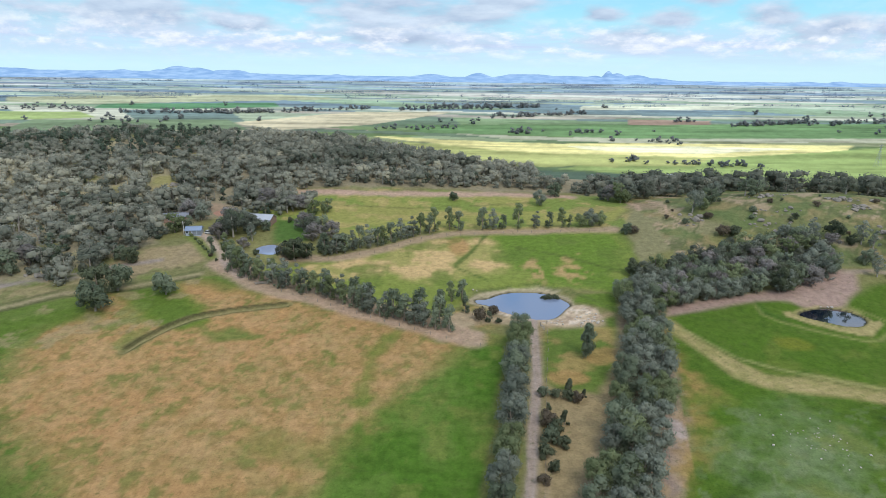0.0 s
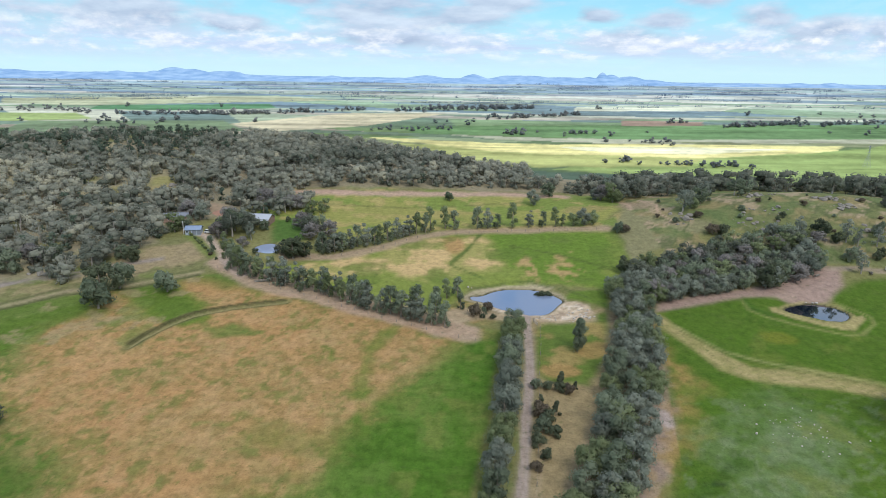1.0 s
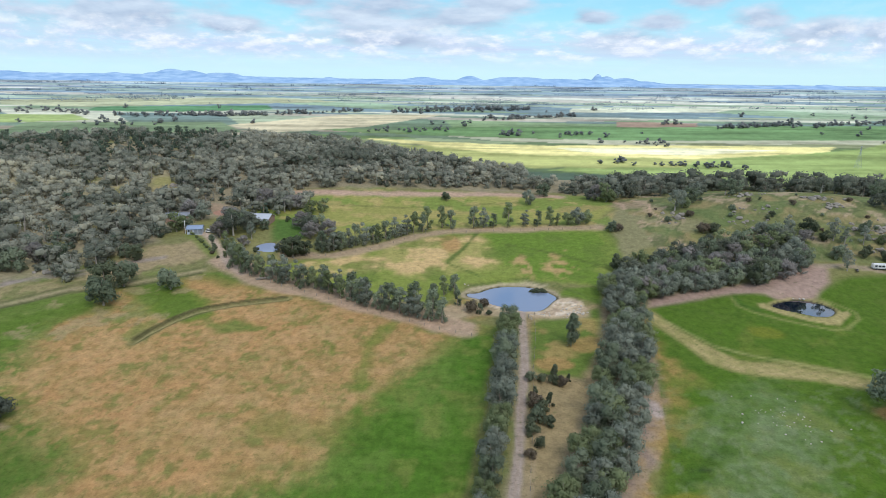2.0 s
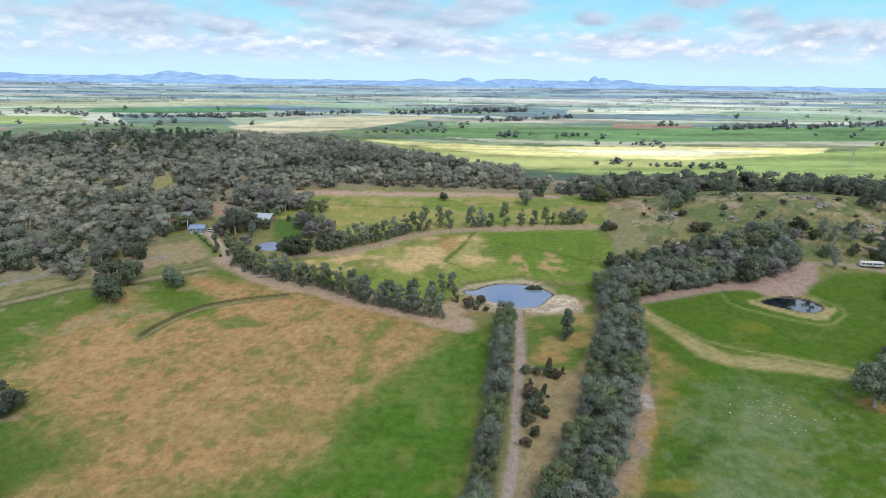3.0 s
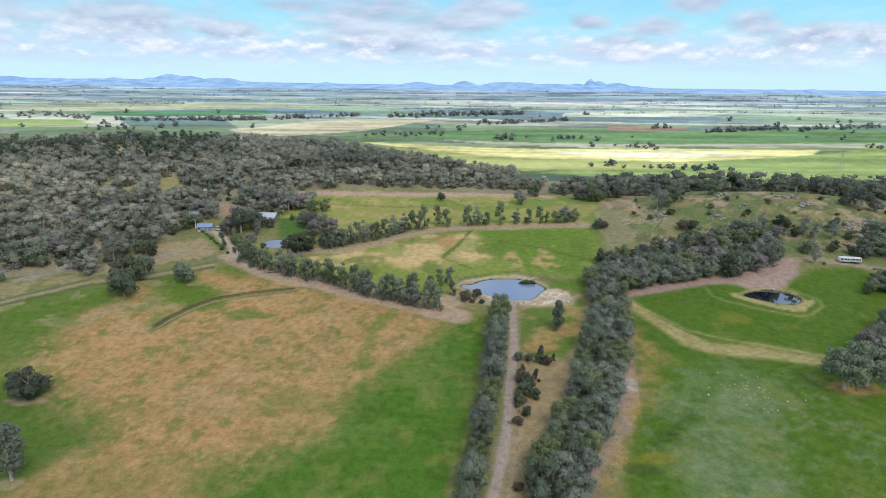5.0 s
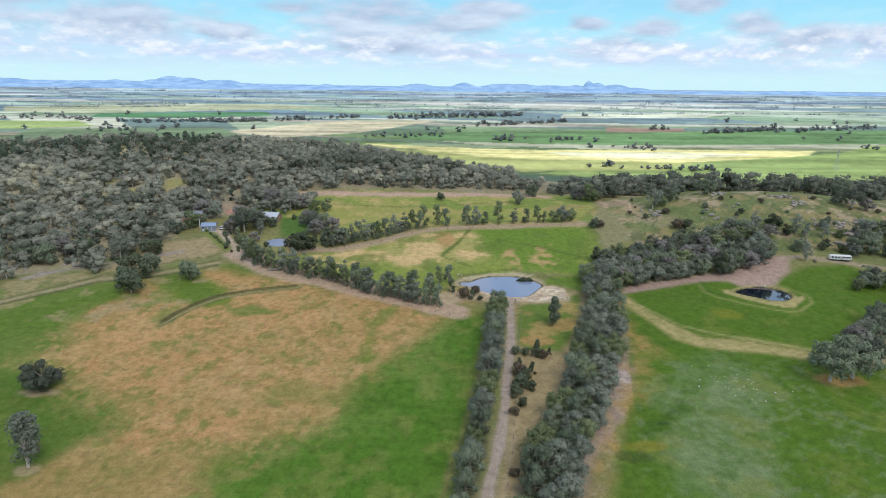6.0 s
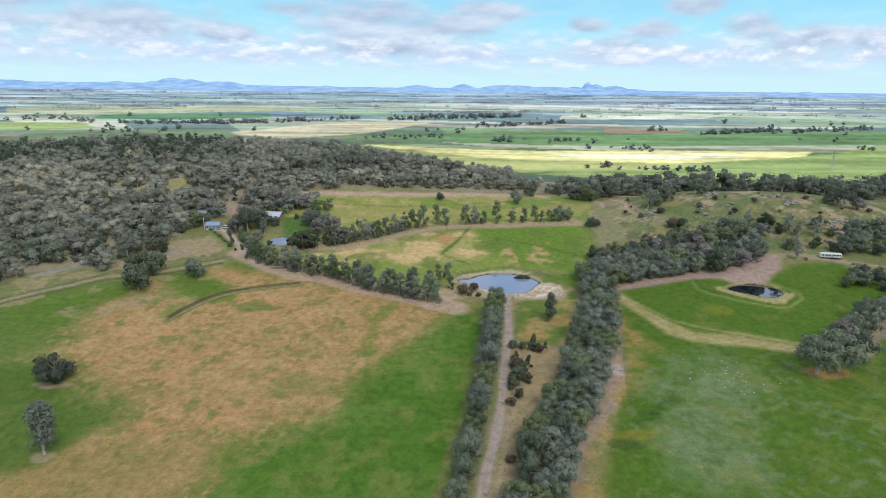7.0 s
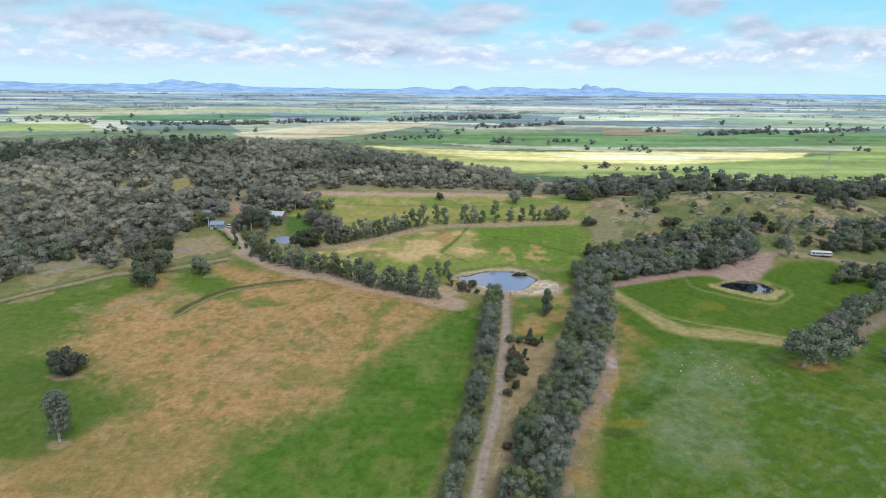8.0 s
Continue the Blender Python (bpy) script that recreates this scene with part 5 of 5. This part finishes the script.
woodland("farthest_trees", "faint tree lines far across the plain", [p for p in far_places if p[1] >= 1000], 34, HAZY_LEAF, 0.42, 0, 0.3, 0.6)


# ---------------------------------------------------------------- rocks
def make_rock(name, seed, mat, label, group):
    bm = bmesh.new()
    bmesh.ops.create_icosphere(bm, subdivisions=2, radius=1.0)
    for v in bm.verts:
        n = noise.noise(v.co * 1.3 + Vector((seed * 7.1, 0, 0))) * 0.45 + noise.noise(v.co * 3.1 + Vector((0, seed * 3.3, 0))) * 0.15
        v.co *= 1 + n
        v.co.z *= 0.62
    me = bpy.data.meshes.new(name)
    bm.to_mesh(me)
    bm.free()
    me.materials.append(mat)
    return tagged(new(name, me), label, "rock", group)


def strew(makers, spots, rng):
    placed = set()
    for x, y, r in spots:
        ob = rng.choice(makers)
        m = pose(x, y, high(x, y) + r * 0.18, rng.uniform(-8, 8), rng.uniform(-8, 8), rng.uniform(0, 360))
        if ob in placed:
            ob = copy_thing(ob, m)
        else:
            placed.add(ob)
            ob.matrix_basis = m
        ob.scale = (r * rng.uniform(0.7, 1.25), r * rng.uniform(0.7, 1.1), r * rng.uniform(0.8, 1.4))


rock_rng = random.Random(12)
boulders = [make_rock("boulder", k, ROCK, "weathered grey granite boulder in the grass", "granite boulders") for k in range(4)]
spots = []
for cx, cy, sx, sy, n in ((174, 324, 12, 4, 14), (203, 314, 9, 3, 22), (206, 303, 6, 3, 10), (164, 301, 14, 6, 12), (211, 281, 9, 5, 26), (216, 271, 8, 5, 22), (207, 262, 5, 3, 12), (150, 290, 16, 6, 10), (230, 285, 14, 6, 14), (125, 300, 8, 8, 8), (240, 312, 12, 4, 10), (12, 385, 10, 4, 12), (-60, 400, 14, 8, 16), (-135, 395, 8, 6, 9), (-152, 352, 3, 2, 3), (-183.2, 232.7, 3.5, 1.6, 7), (-185, 236, 4, 2, 6), (-160, 238, 5, 2, 4), (-120, 440, 30, 12, 14)):
    spots += [(rock_rng.gauss(cx, sx * 0.5), rock_rng.gauss(cy, sy * 0.5), rock_rng.choice((0.35, 0.5, 0.7, 1.0, 1.6)) * rock_rng.uniform(0.8, 1.2)) for _ in range(int(n * 1.5))]
strew(boulders, spots, rock_rng)
pale_stones = [make_rock("pale_stone", 20 + k, WHITE_ROCK, "small white stone lying in the pasture", "white stones") for k in range(3)]
spots = [(rock_rng.gauss(98, 6), rock_rng.gauss(147, 5), rock_rng.uniform(0.10, 0.24)) for _ in range(44)] + [(84.5, 143.2, 0.4), (86.4, 147.1, 0.28), (107, 140, 0.35), (113, 141, 0.3)]
spots += [(rock_rng.uniform(-4, 12) + 40, rock_rng.uniform(205, 208), rock_rng.uniform(0.2, 0.45)) for _ in range(14)]
strew(pale_stones, spots, rock_rng)
bank_rocks = [make_rock("bank_rock", 30 + k, WHITE_ROCK, "pale rubble on the dam bank", "dam bank rubble") for k in range(2)]
strew(bank_rocks, [(rock_rng.gauss(54, 3), rock_rng.gauss(211, 2.5), rock_rng.uniform(0.25, 0.6)) for _ in range(26)] + [(rock_rng.gauss(11, 4), rock_rng.gauss(234, 1), rock_rng.uniform(0.2, 0.5)) for _ in range(8)] + [(149, 225.6, 0.6), (147.5, 225.8, 0.4), (145, 226, 0.4)], rock_rng)


# ---------------------------------------------------------------- buildings
def gable(x0, x1, y0, y1, z, rise, eave=0.4, thick=0.12, ribs=0.0):
    """A two-sided roof whose ridge runs along x, with thickness and folded seams."""
    bm = bmesh.new()
    mid = (y0 + y1) / 2
    for side in (-1, 1):
        ye = y0 - eave if side < 0 else y1 + eave
        drop = rise * eave / ((y1 - y0) / 2)
        pts = [(x0 - eave, mid, z + rise), (x1 + eave, mid, z + rise), (x1 + eave, ye, z - drop), (x0 - eave, ye, z - drop)]
        lower = [bm.verts.new(p) for p in pts]
        upper = [bm.verts.new((p[0], p[1], p[2] + thick)) for p in pts]
        bm.faces.new(lower)
        bm.faces.new(upper)
        for k in range(4):
            bm.faces.new((lower[k], lower[(k + 1) % 4], upper[(k + 1) % 4], upper[k]))
    if ribs:
        n = int((x1 - x0 + 2 * eave) / ribs)
        for k in range(1, n):
            x = x0 - eave + k * ribs
            for side in (-1, 1):
                ye = y0 - eave if side < 0 else y1 + eave
                drop = rise * eave / ((y1 - y0) / 2)
                a, b = Vector((x, mid, z + rise + thick)), Vector((x, ye, z - drop + thick))
                q = [bm.verts.new(p) for p in (a + Vector((-0.03, 0, 0)), a + Vector((0.03, 0, 0)), b + Vector((0.03, 0, 0)), b + Vector((-0.03, 0, 0)))]
                r = [bm.verts.new(v.co + Vector((0, 0, 0.05))) for v in q]
                bm.faces.new(r)
                for i in range(4):
                    bm.faces.new((q[i], q[(i + 1) % 4], r[(i + 1) % 4], r[i]))
    bmesh.ops.recalc_face_normals(bm, faces=bm.faces[:])
    return bm


def gable_walls(x0, x1, y0, y1, z, rise):
    bm = box(x0, y0, -0.6, x1, y1, z)
    mid = (y0 + y1) / 2
    for x in (x0, x1):
        s = 0.1 if x == x0 else -0.1
        a = [bm.verts.new(p) for p in ((x, y0, z), (x, y1, z), (x, mid, z + rise))]
        b = [bm.verts.new((v.co.x + s, v.co.y, v.co.z)) for v in a]
        bm.faces.new(a)
        bm.faces.new(b)
        for k in range(3):
            bm.faces.new((a[k], a[(k + 1) % 3], b[(k + 1) % 3], b[k]))
    bmesh.ops.recalc_face_normals(bm, faces=bm.faces[:])
    return bm


def house(kind, x, y, turn, size, wall, rise, wall_mat, roof_mat, label, windows, category="house", verandah=0.0, door_at=None, sink=0.0, rollers=()):
    w, d = size
    root = tagged(new(kind), label, category)
    root.matrix_basis = pose(x, y, high(x, y) - sink, 0, 0, turn)
    part("wall", gable_walls(-w / 2, w / 2, -d / 2, d / 2, wall, rise), wall_mat, root)
    part("roof", gable(-w / 2, w / 2, -d / 2, d / 2, wall, rise, 0.45, 0.12, 0.9), roof_mat, root, "ribbed metal sheet roof")
    part("ridge_cap", box(-w / 2 - 0.45, -0.18, wall + rise + 0.08, w / 2 + 0.45, 0.18, wall + rise + 0.2, 0.03), roof_mat, root)
    for wx, ww, wh, sill in windows:
        frame_ob = part("window", box(wx - ww / 2 - 0.08, -d / 2 - 0.07, sill - 0.08, wx + ww / 2 + 0.08, -d / 2 + 0.02, sill + wh + 0.08, 0.01), WHITE, root)
        part("pane", box(wx - ww / 2, -d / 2 - 0.09, sill, wx + ww / 2, -d / 2 - 0.072, sill + wh), GLASS, frame_ob)
    if door_at is not None:
        part("door", box(door_at - 0.45, -d / 2 - 0.06, 0, door_at + 0.45, -d / 2 + 0.02, 2.05, 0.01), TIMBER, root)
    for rx in rollers:
        leaf = part("roller_door", box(rx - 0.85, -d / 2 - 0.05, 0, rx + 0.85, -d / 2 + 0.02, 2.2, 0.01), DULL_ROOF, root, "dark grey roller door")
        for k in range(6):
            part("slat", box(rx - 0.82, -d / 2 - 0.075, 0.1 + k * 0.35, rx + 0.82, -d / 2 - 0.052, 0.38 + k * 0.35, 0.008), DULL_ROOF, leaf)
    if verandah:
        bm = box(-w / 2 - 0.3, -d / 2 - verandah, wall - 0.45, w / 2 + 0.3, -d / 2 - 0.1, wall - 0.35)
        bmesh.ops.rotate(bm, cent=(0, -d / 2, wall - 0.35), matrix=Matrix.Rotation(radians(6), 3, "X"), verts=bm.verts[:])
        part("verandah_roof", bm, roof_mat, root)
        for k in range(6):
            px = -w / 2 + 0.1 + k * (w - 0.2) / 5
            part("post", box(px - 0.06, -d / 2 - verandah + 0.1, -0.4, px + 0.06, -d / 2 - verandah + 0.22, wall - 0.55), WHITE, root)
    return root


house("farm_shed", -115.6, 285.5, 8, (6.8, 5.4), 2.5, 1.15, PALE_SHEET, BLUE_ROOF, "white farm shed with a blue-grey metal roof", [(-2.6, 0.9, 0.9, 1.1)], "shed", 0, -1.4, 0.0, (0.6, 2.6))
house("cottage", -130.5, 302, 14, (11, 6), 2.6, 1.2, BRICK_WALL, DULL_ROOF, "low brick cottage with a weathered metal roof among trees", [(-3, 1.4, 1.1, 0.9), (0, 1.4, 1.1, 0.9), (3.2, 1.4, 1.1, 0.9)], "house", 0, 1.5)
house("homestead", -89.5, 303.0, -8, (13, 8), 2.8, 1.7, BRICK_WALL, GREY_ROOF, "brick homestead with a pale metal roof and verandah", [(-5, 1.6, 1.3, 0.8), (-2, 1.6, 1.3, 0.8), (2.6, 1.6, 1.3, 0.8), (5.4, 1.6, 1.3, 0.8)], "house", 2.2, 0.4)
house("garden_shed", -101.5, 304, 5, (7, 4), 2.3, 0.8, BRICK_WALL, GREY_ROOF, "small shed with a pale metal roof", [(1.2, 1.0, 0.9, 1.0)], "shed", 0, -1.5)
house("distant_farmhouse", 232, 610, 10, (16, 8), 3.0, 2.0, WHITE, GREY_ROOF, "white farmhouse behind trees at the plain's edge", [(-5, 1.6, 1.3, 0.9), (-1, 1.6, 1.3, 0.9), (4, 1.6, 1.3, 0.9)], "house", 0, 1.6)


def water_tank(x, y, r, h):
    root = tagged(new("water_tank"), "round white rainwater tank beside the shed", "tank")
    root.matrix_basis = pose(x, y, high(x, y))
    bm = bmesh.new()
    bmesh.ops.create_cone(bm, cap_ends=True, segments=24, radius1=r, radius2=r, depth=h, matrix=Matrix.Translation((0, 0, h / 2 - 0.1)))
    part("body", bm, WHITE, root)
    bm = bmesh.new()
    bmesh.ops.create_cone(bm, cap_ends=True, segments=24, radius1=r * 1.04, radius2=0.25, depth=0.5, matrix=Matrix.Translation((0, 0, h + 0.13)))
    part("lid", bm, WHITE, root)


water_tank(-106.5, 289.5, 1.4, 1.9)


def parked_wagon(x, y, turn):
    """A white station wagon: rounded body, narrower glasshouse, wheels."""
    root = tagged(new("station_wagon"), "white station wagon parked on gravel beside the shed", "car")
    root.matrix_basis = pose(x, y, high(x, y), 0, 0, turn)
    body = box(-2.4, -0.92, 0.38, 2.4, 0.92, 1.08)
    bmesh.ops.bevel(body, geom=body.edges[:], offset=0.16, segments=3, affect="EDGES")
    part("body", body, WHITE, root)
    cabin = box(-2.1, -0.82, 1.05, 1.2, 0.82, 1.72)
    for v in cabin.verts:
        if v.co.z > 1.4:
            v.co.y *= 0.84
            v.co.x = v.co.x * 0.86 - 0.12
    bmesh.ops.bevel(cabin, geom=cabin.edges[:], offset=0.08, segments=2, affect="EDGES")
    part("cabin", cabin, GLASS, root, "dark glazed cabin")
    part("roof", box(-1.9, -0.68, 1.70, 0.85, 0.68, 1.78, 0.03), WHITE, root)
    for wx in (-1.5, 1.5):
        for side in (-0.86, 0.86):
            bm = bmesh.new()
            bmesh.ops.create_cone(bm, cap_ends=True, segments=16, radius1=0.36, radius2=0.36, depth=0.24, matrix=Matrix.Translation((wx, side, 0.36)) @ Matrix.Rotation(radians(90), 4, "X"))
            wheel = part("wheel", bm, RUBBER, root)
            bm = bmesh.new()
            bmesh.ops.create_cone(bm, cap_ends=True, segments=12, radius1=0.2, radius2=0.2, depth=0.26, matrix=Matrix.Translation((wx, side, 0.36)) @ Matrix.Rotation(radians(90), 4, "X"))
            part("rim", bm, STEEL, wheel)


parked_wagon(-108.9, 286.6, -12)


def power_pole(x, y):
    root = tagged(new("power_pole"), "pale power pole with a crossarm by the shed", "pole")
    root.matrix_basis = pose(x, y, high(x, y))
    part("pole", box(-0.12, -0.12, -0.5, 0.12, 0.12, 6.5, 0.04), WHITE, root)
    part("crossarm", box(-0.9, -0.06, 5.9, 0.9, 0.06, 6.05, 0.02), TIMBER, root)
    for k in (-0.75, 0.0, 0.75):
        part("insulator", box(k - 0.05, -0.05, 6.05, k + 0.05, 0.05, 6.25, 0.02), WHITE, root)


power_pole(-119.8, 283.5)


def red_mound(x, y):
    bm = bmesh.new()
    bmesh.ops.create_grid(bm, x_segments=26, y_segments=20, size=1)
    for v in bm.verts:
        r = math.hypot(v.co.x, v.co.y)
        tall = max(0.0, 1 - r) ** 0.8 * 2.4 * (0.7 + 0.6 * noise.noise(v.co * 3))
        v.co = Vector((v.co.x * 6.5, v.co.y * 4.5, tall - 0.15))
    for v in bm.verts:
        v.co.z += high(x + v.co.x, y + v.co.y)
    me = bpy.data.meshes.new("earth_mound")
    bm.to_mesh(me)
    bm.free()
    me.materials.append(RED_EARTH)
    ob = tagged(new("earth_mound", me), "bare red earth bank behind the homestead", "earth mound")
    ob.location = (x, y, 0)


red_mound(-111, 314.5)


def long_caravan(x, y, turn):
    """An old white coach used as a cabin: rounded roof, dark windows, wheels."""
    root = tagged(new("caravan"), "long white caravan with dark windows parked beside a dirt drive", "caravan")
    root.matrix_basis = pose(x, y, high(x, y), 0, 0, turn)
    root.scale = (0.87, 0.9, 0.9)
    body = box(-5.6, -1.25, 0.55, 5.6, 1.25, 3.0)
    bmesh.ops.bevel(body, geom=body.edges[:], offset=0.35, segments=4, affect="EDGES")
    part("body", body, WHITE, root)
    part("chassis", box(-5.2, -1.0, 0.38, 5.2, 1.0, 0.6), RUBBER, root)
    for wx, ww in ((-4.3, 1.1), (-2.6, 1.2), (-1.0, 1.2), (1.6, 1.2), (3.2, 1.2), (4.6, 0.8)):
        part("window", box(wx - ww / 2, -1.275, 1.55, wx + ww / 2, -1.22, 2.4, 0.02), GLASS, root)
    part("door", box(0.05, -1.28, 0.62, 0.8, -1.22, 2.5, 0.02), TIMBER, root)
    part("stripe", box(-5.2, -1.272, 1.2, 5.2, -1.23, 1.32), DULL_ROOF, root)
    for wx in (-3.6, 3.2):
        for side in (-1.1, 1.1):
            bm = bmesh.new()
            bmesh.ops.create_cone(bm, cap_ends=True, segments=18, radius1=0.48, radius2=0.48, depth=0.28, matrix=Matrix.Translation((wx, side, 0.45)) @ Matrix.Rotation(radians(90), 4, "X"))
            wheel = part("wheel", bm, RUBBER, root)
            bm = bmesh.new()
            bmesh.ops.create_cone(bm, cap_ends=True, segments=14, radius1=0.25, radius2=0.25, depth=0.3, matrix=Matrix.Translation((wx, side, 0.45)) @ Matrix.Rotation(radians(90), 4, "X"))
            part("rim", bm, STEEL, wheel)


long_caravan(196.0, 247.5, -9)


def pylon(x, y, tall, label):
    """A lattice transmission tower."""
    root = tagged(new("pylon"), label, "pylon", "transmission towers")
    root.matrix_basis = pose(x, y, high(x, y), 0, 0, 20)
    w = tall * 0.11
    corners = [(-1, -1), (1, -1), (1, 1), (-1, 1)]

    def width(z):
        return w * (1 - 0.86 * min(1, z / (tall * 0.75))) + 0.02 * w

    levels = [tall * k / 8 for k in range(9)]
    for cx, cy in corners:
        part("leg", mesh_of([tube([(cx * width(z), cy * width(z), z) for z in levels], [0.09] * 9, 4)]), STEEL, root)
    for z0, z1 in zip(levels, levels[1:]):
        bars = []
        for (ax, ay), (bx, by) in zip(corners, corners[1:] + corners[:1]):
            bars.append(tube([(ax * width(z0), ay * width(z0), z0), (bx * width(z1), by * width(z1), z1)], (0.05, 0.05), 4))
            bars.append(tube([(bx * width(z0), by * width(z0), z0), (ax * width(z1), ay * width(z1), z1)], (0.05, 0.05), 4))
        part("brace", mesh_of(bars), STEEL, root)
    for f in (0.68, 0.82, 0.95):
        part("crossarm", mesh_of([tube([(-tall * 0.14, 0, tall * f), (0, 0, tall * f + 0.8), (tall * 0.14, 0, tall * f)], (0.08, 0.2, 0.08), 4)]), STEEL, root)


def mesh_of(pieces):
    v, f = join(pieces)
    bm = bmesh.new()
    made = [bm.verts.new(p) for p in v]
    for q in f:
        bm.faces.new([made[i] for i in q])
    return bm


pylon(468, 662, 24, "grey lattice power pylon on the green plain")
pylon(137, 560, 17, "faint grey lattice pylon behind the ridge trees")


# ---------------------------------------------------------------- fences and timber
def fence(line, step, label):
    """Wooden posts with two sagging wires."""
    root = tagged(new("fence"), label, "fence", "paddock fences")
    root.location = (line[0][0], line[0][1], high(*line[0]))
    base = Vector(root.location)
    spots = [Vector((x, y, high(x, y))) for x, y in along(line, step)]
    shared = bpy.data.meshes.new("post")
    bm = box(-0.08, -0.08, -0.3, 0.08, 0.08, 1.25, 0.02)
    bm.to_mesh(shared)
    bm.free()
    shared.materials.append(TIMBER)
    for p in spots:
        under("post", shared, root).location = p - base
    for z in (0.55, 1.1):
        part("wire", mesh_of([tube([p - base + Vector((0, 0, z)) for p in spots], [0.010] * len(spots), 4)]), TIMBER, root)


fence([(37.5, 206), (35.5, 190), (31.2, 167), (28.5, 148), (24.8, 128), (21.5, 108), (17.5, 92)], 6.0, "weathered post and wire fence along the track")
fence([(-92, 248), (-56, 227), (-20, 207), (4, 195), (14, 191)], 6.0, "weathered post and wire fence below the gum row")
fence([(-62, 258), (-30, 270), (-4, 295), (40, 299), (84, 296)], 7.0, "post and wire fence between the paddocks")


def farm_gate(x, y, turn):
    """A tubular steel gate between two posts at the head of the track."""
    root = tagged(new("farm_gate"), "open tubular steel gate between timber posts", "gate")
    root.matrix_basis = pose(x, y, high(x, y), 0, 0, turn)
    for px in (-2.2, 2.2):
        part("post", box(px - 0.12, -0.12, -0.4, px + 0.12, 0.12, 1.5, 0.03), TIMBER, root)
    leaf = part("gate_frame", mesh_of([tube([(2.1, 0.1, 0.25), (2.3, -1.8, 0.25), (2.5, -3.6, 0.25), (2.5, -3.6, 1.25), (2.3, -1.8, 1.25), (2.1, 0.1, 1.25)], [0.035] * 6, 5)]), STEEL, root)
    for z in (0.5, 0.75, 1.0):
        part("rail", mesh_of([tube([(2.1, 0.1, z), (2.5, -3.6, z)], (0.025, 0.025), 5)]), STEEL, leaf)


farm_gate(33.0, 204.5, 8)


def fallen_timber(x, y, turn):
    rng = np.random.default_rng(int(abs(x * 10)))
    pieces = [tube([(-2.2 + rng.uniform(-1, 1), rng.uniform(-0.8, 0.8), 0.2 + 0.18 * k), (rng.uniform(-0.4, 0.4), rng.uniform(-0.6, 0.6), 0.25 + 0.18 * k), (2.0 + rng.uniform(-1, 1), rng.uniform(-0.9, 0.9), 0.2 + 0.16 * k)], (0.18, 0.14, 0.05), 6) for k in range(5)]
    me = raw_mesh("fallen_branches", *join(pieces), TIMBER)
    ob = tagged(new("fallen_branches", me), "heap of grey fallen branches in the grass", "branches", "fallen timber")
    ob.matrix_basis = pose(x, y, high(x, y), 0, 0, turn)


for x, y, turn in ((183, 246, 60), (-70, 236, 10), (160, 244, 40)):
    fallen_timber(x, y, turn)
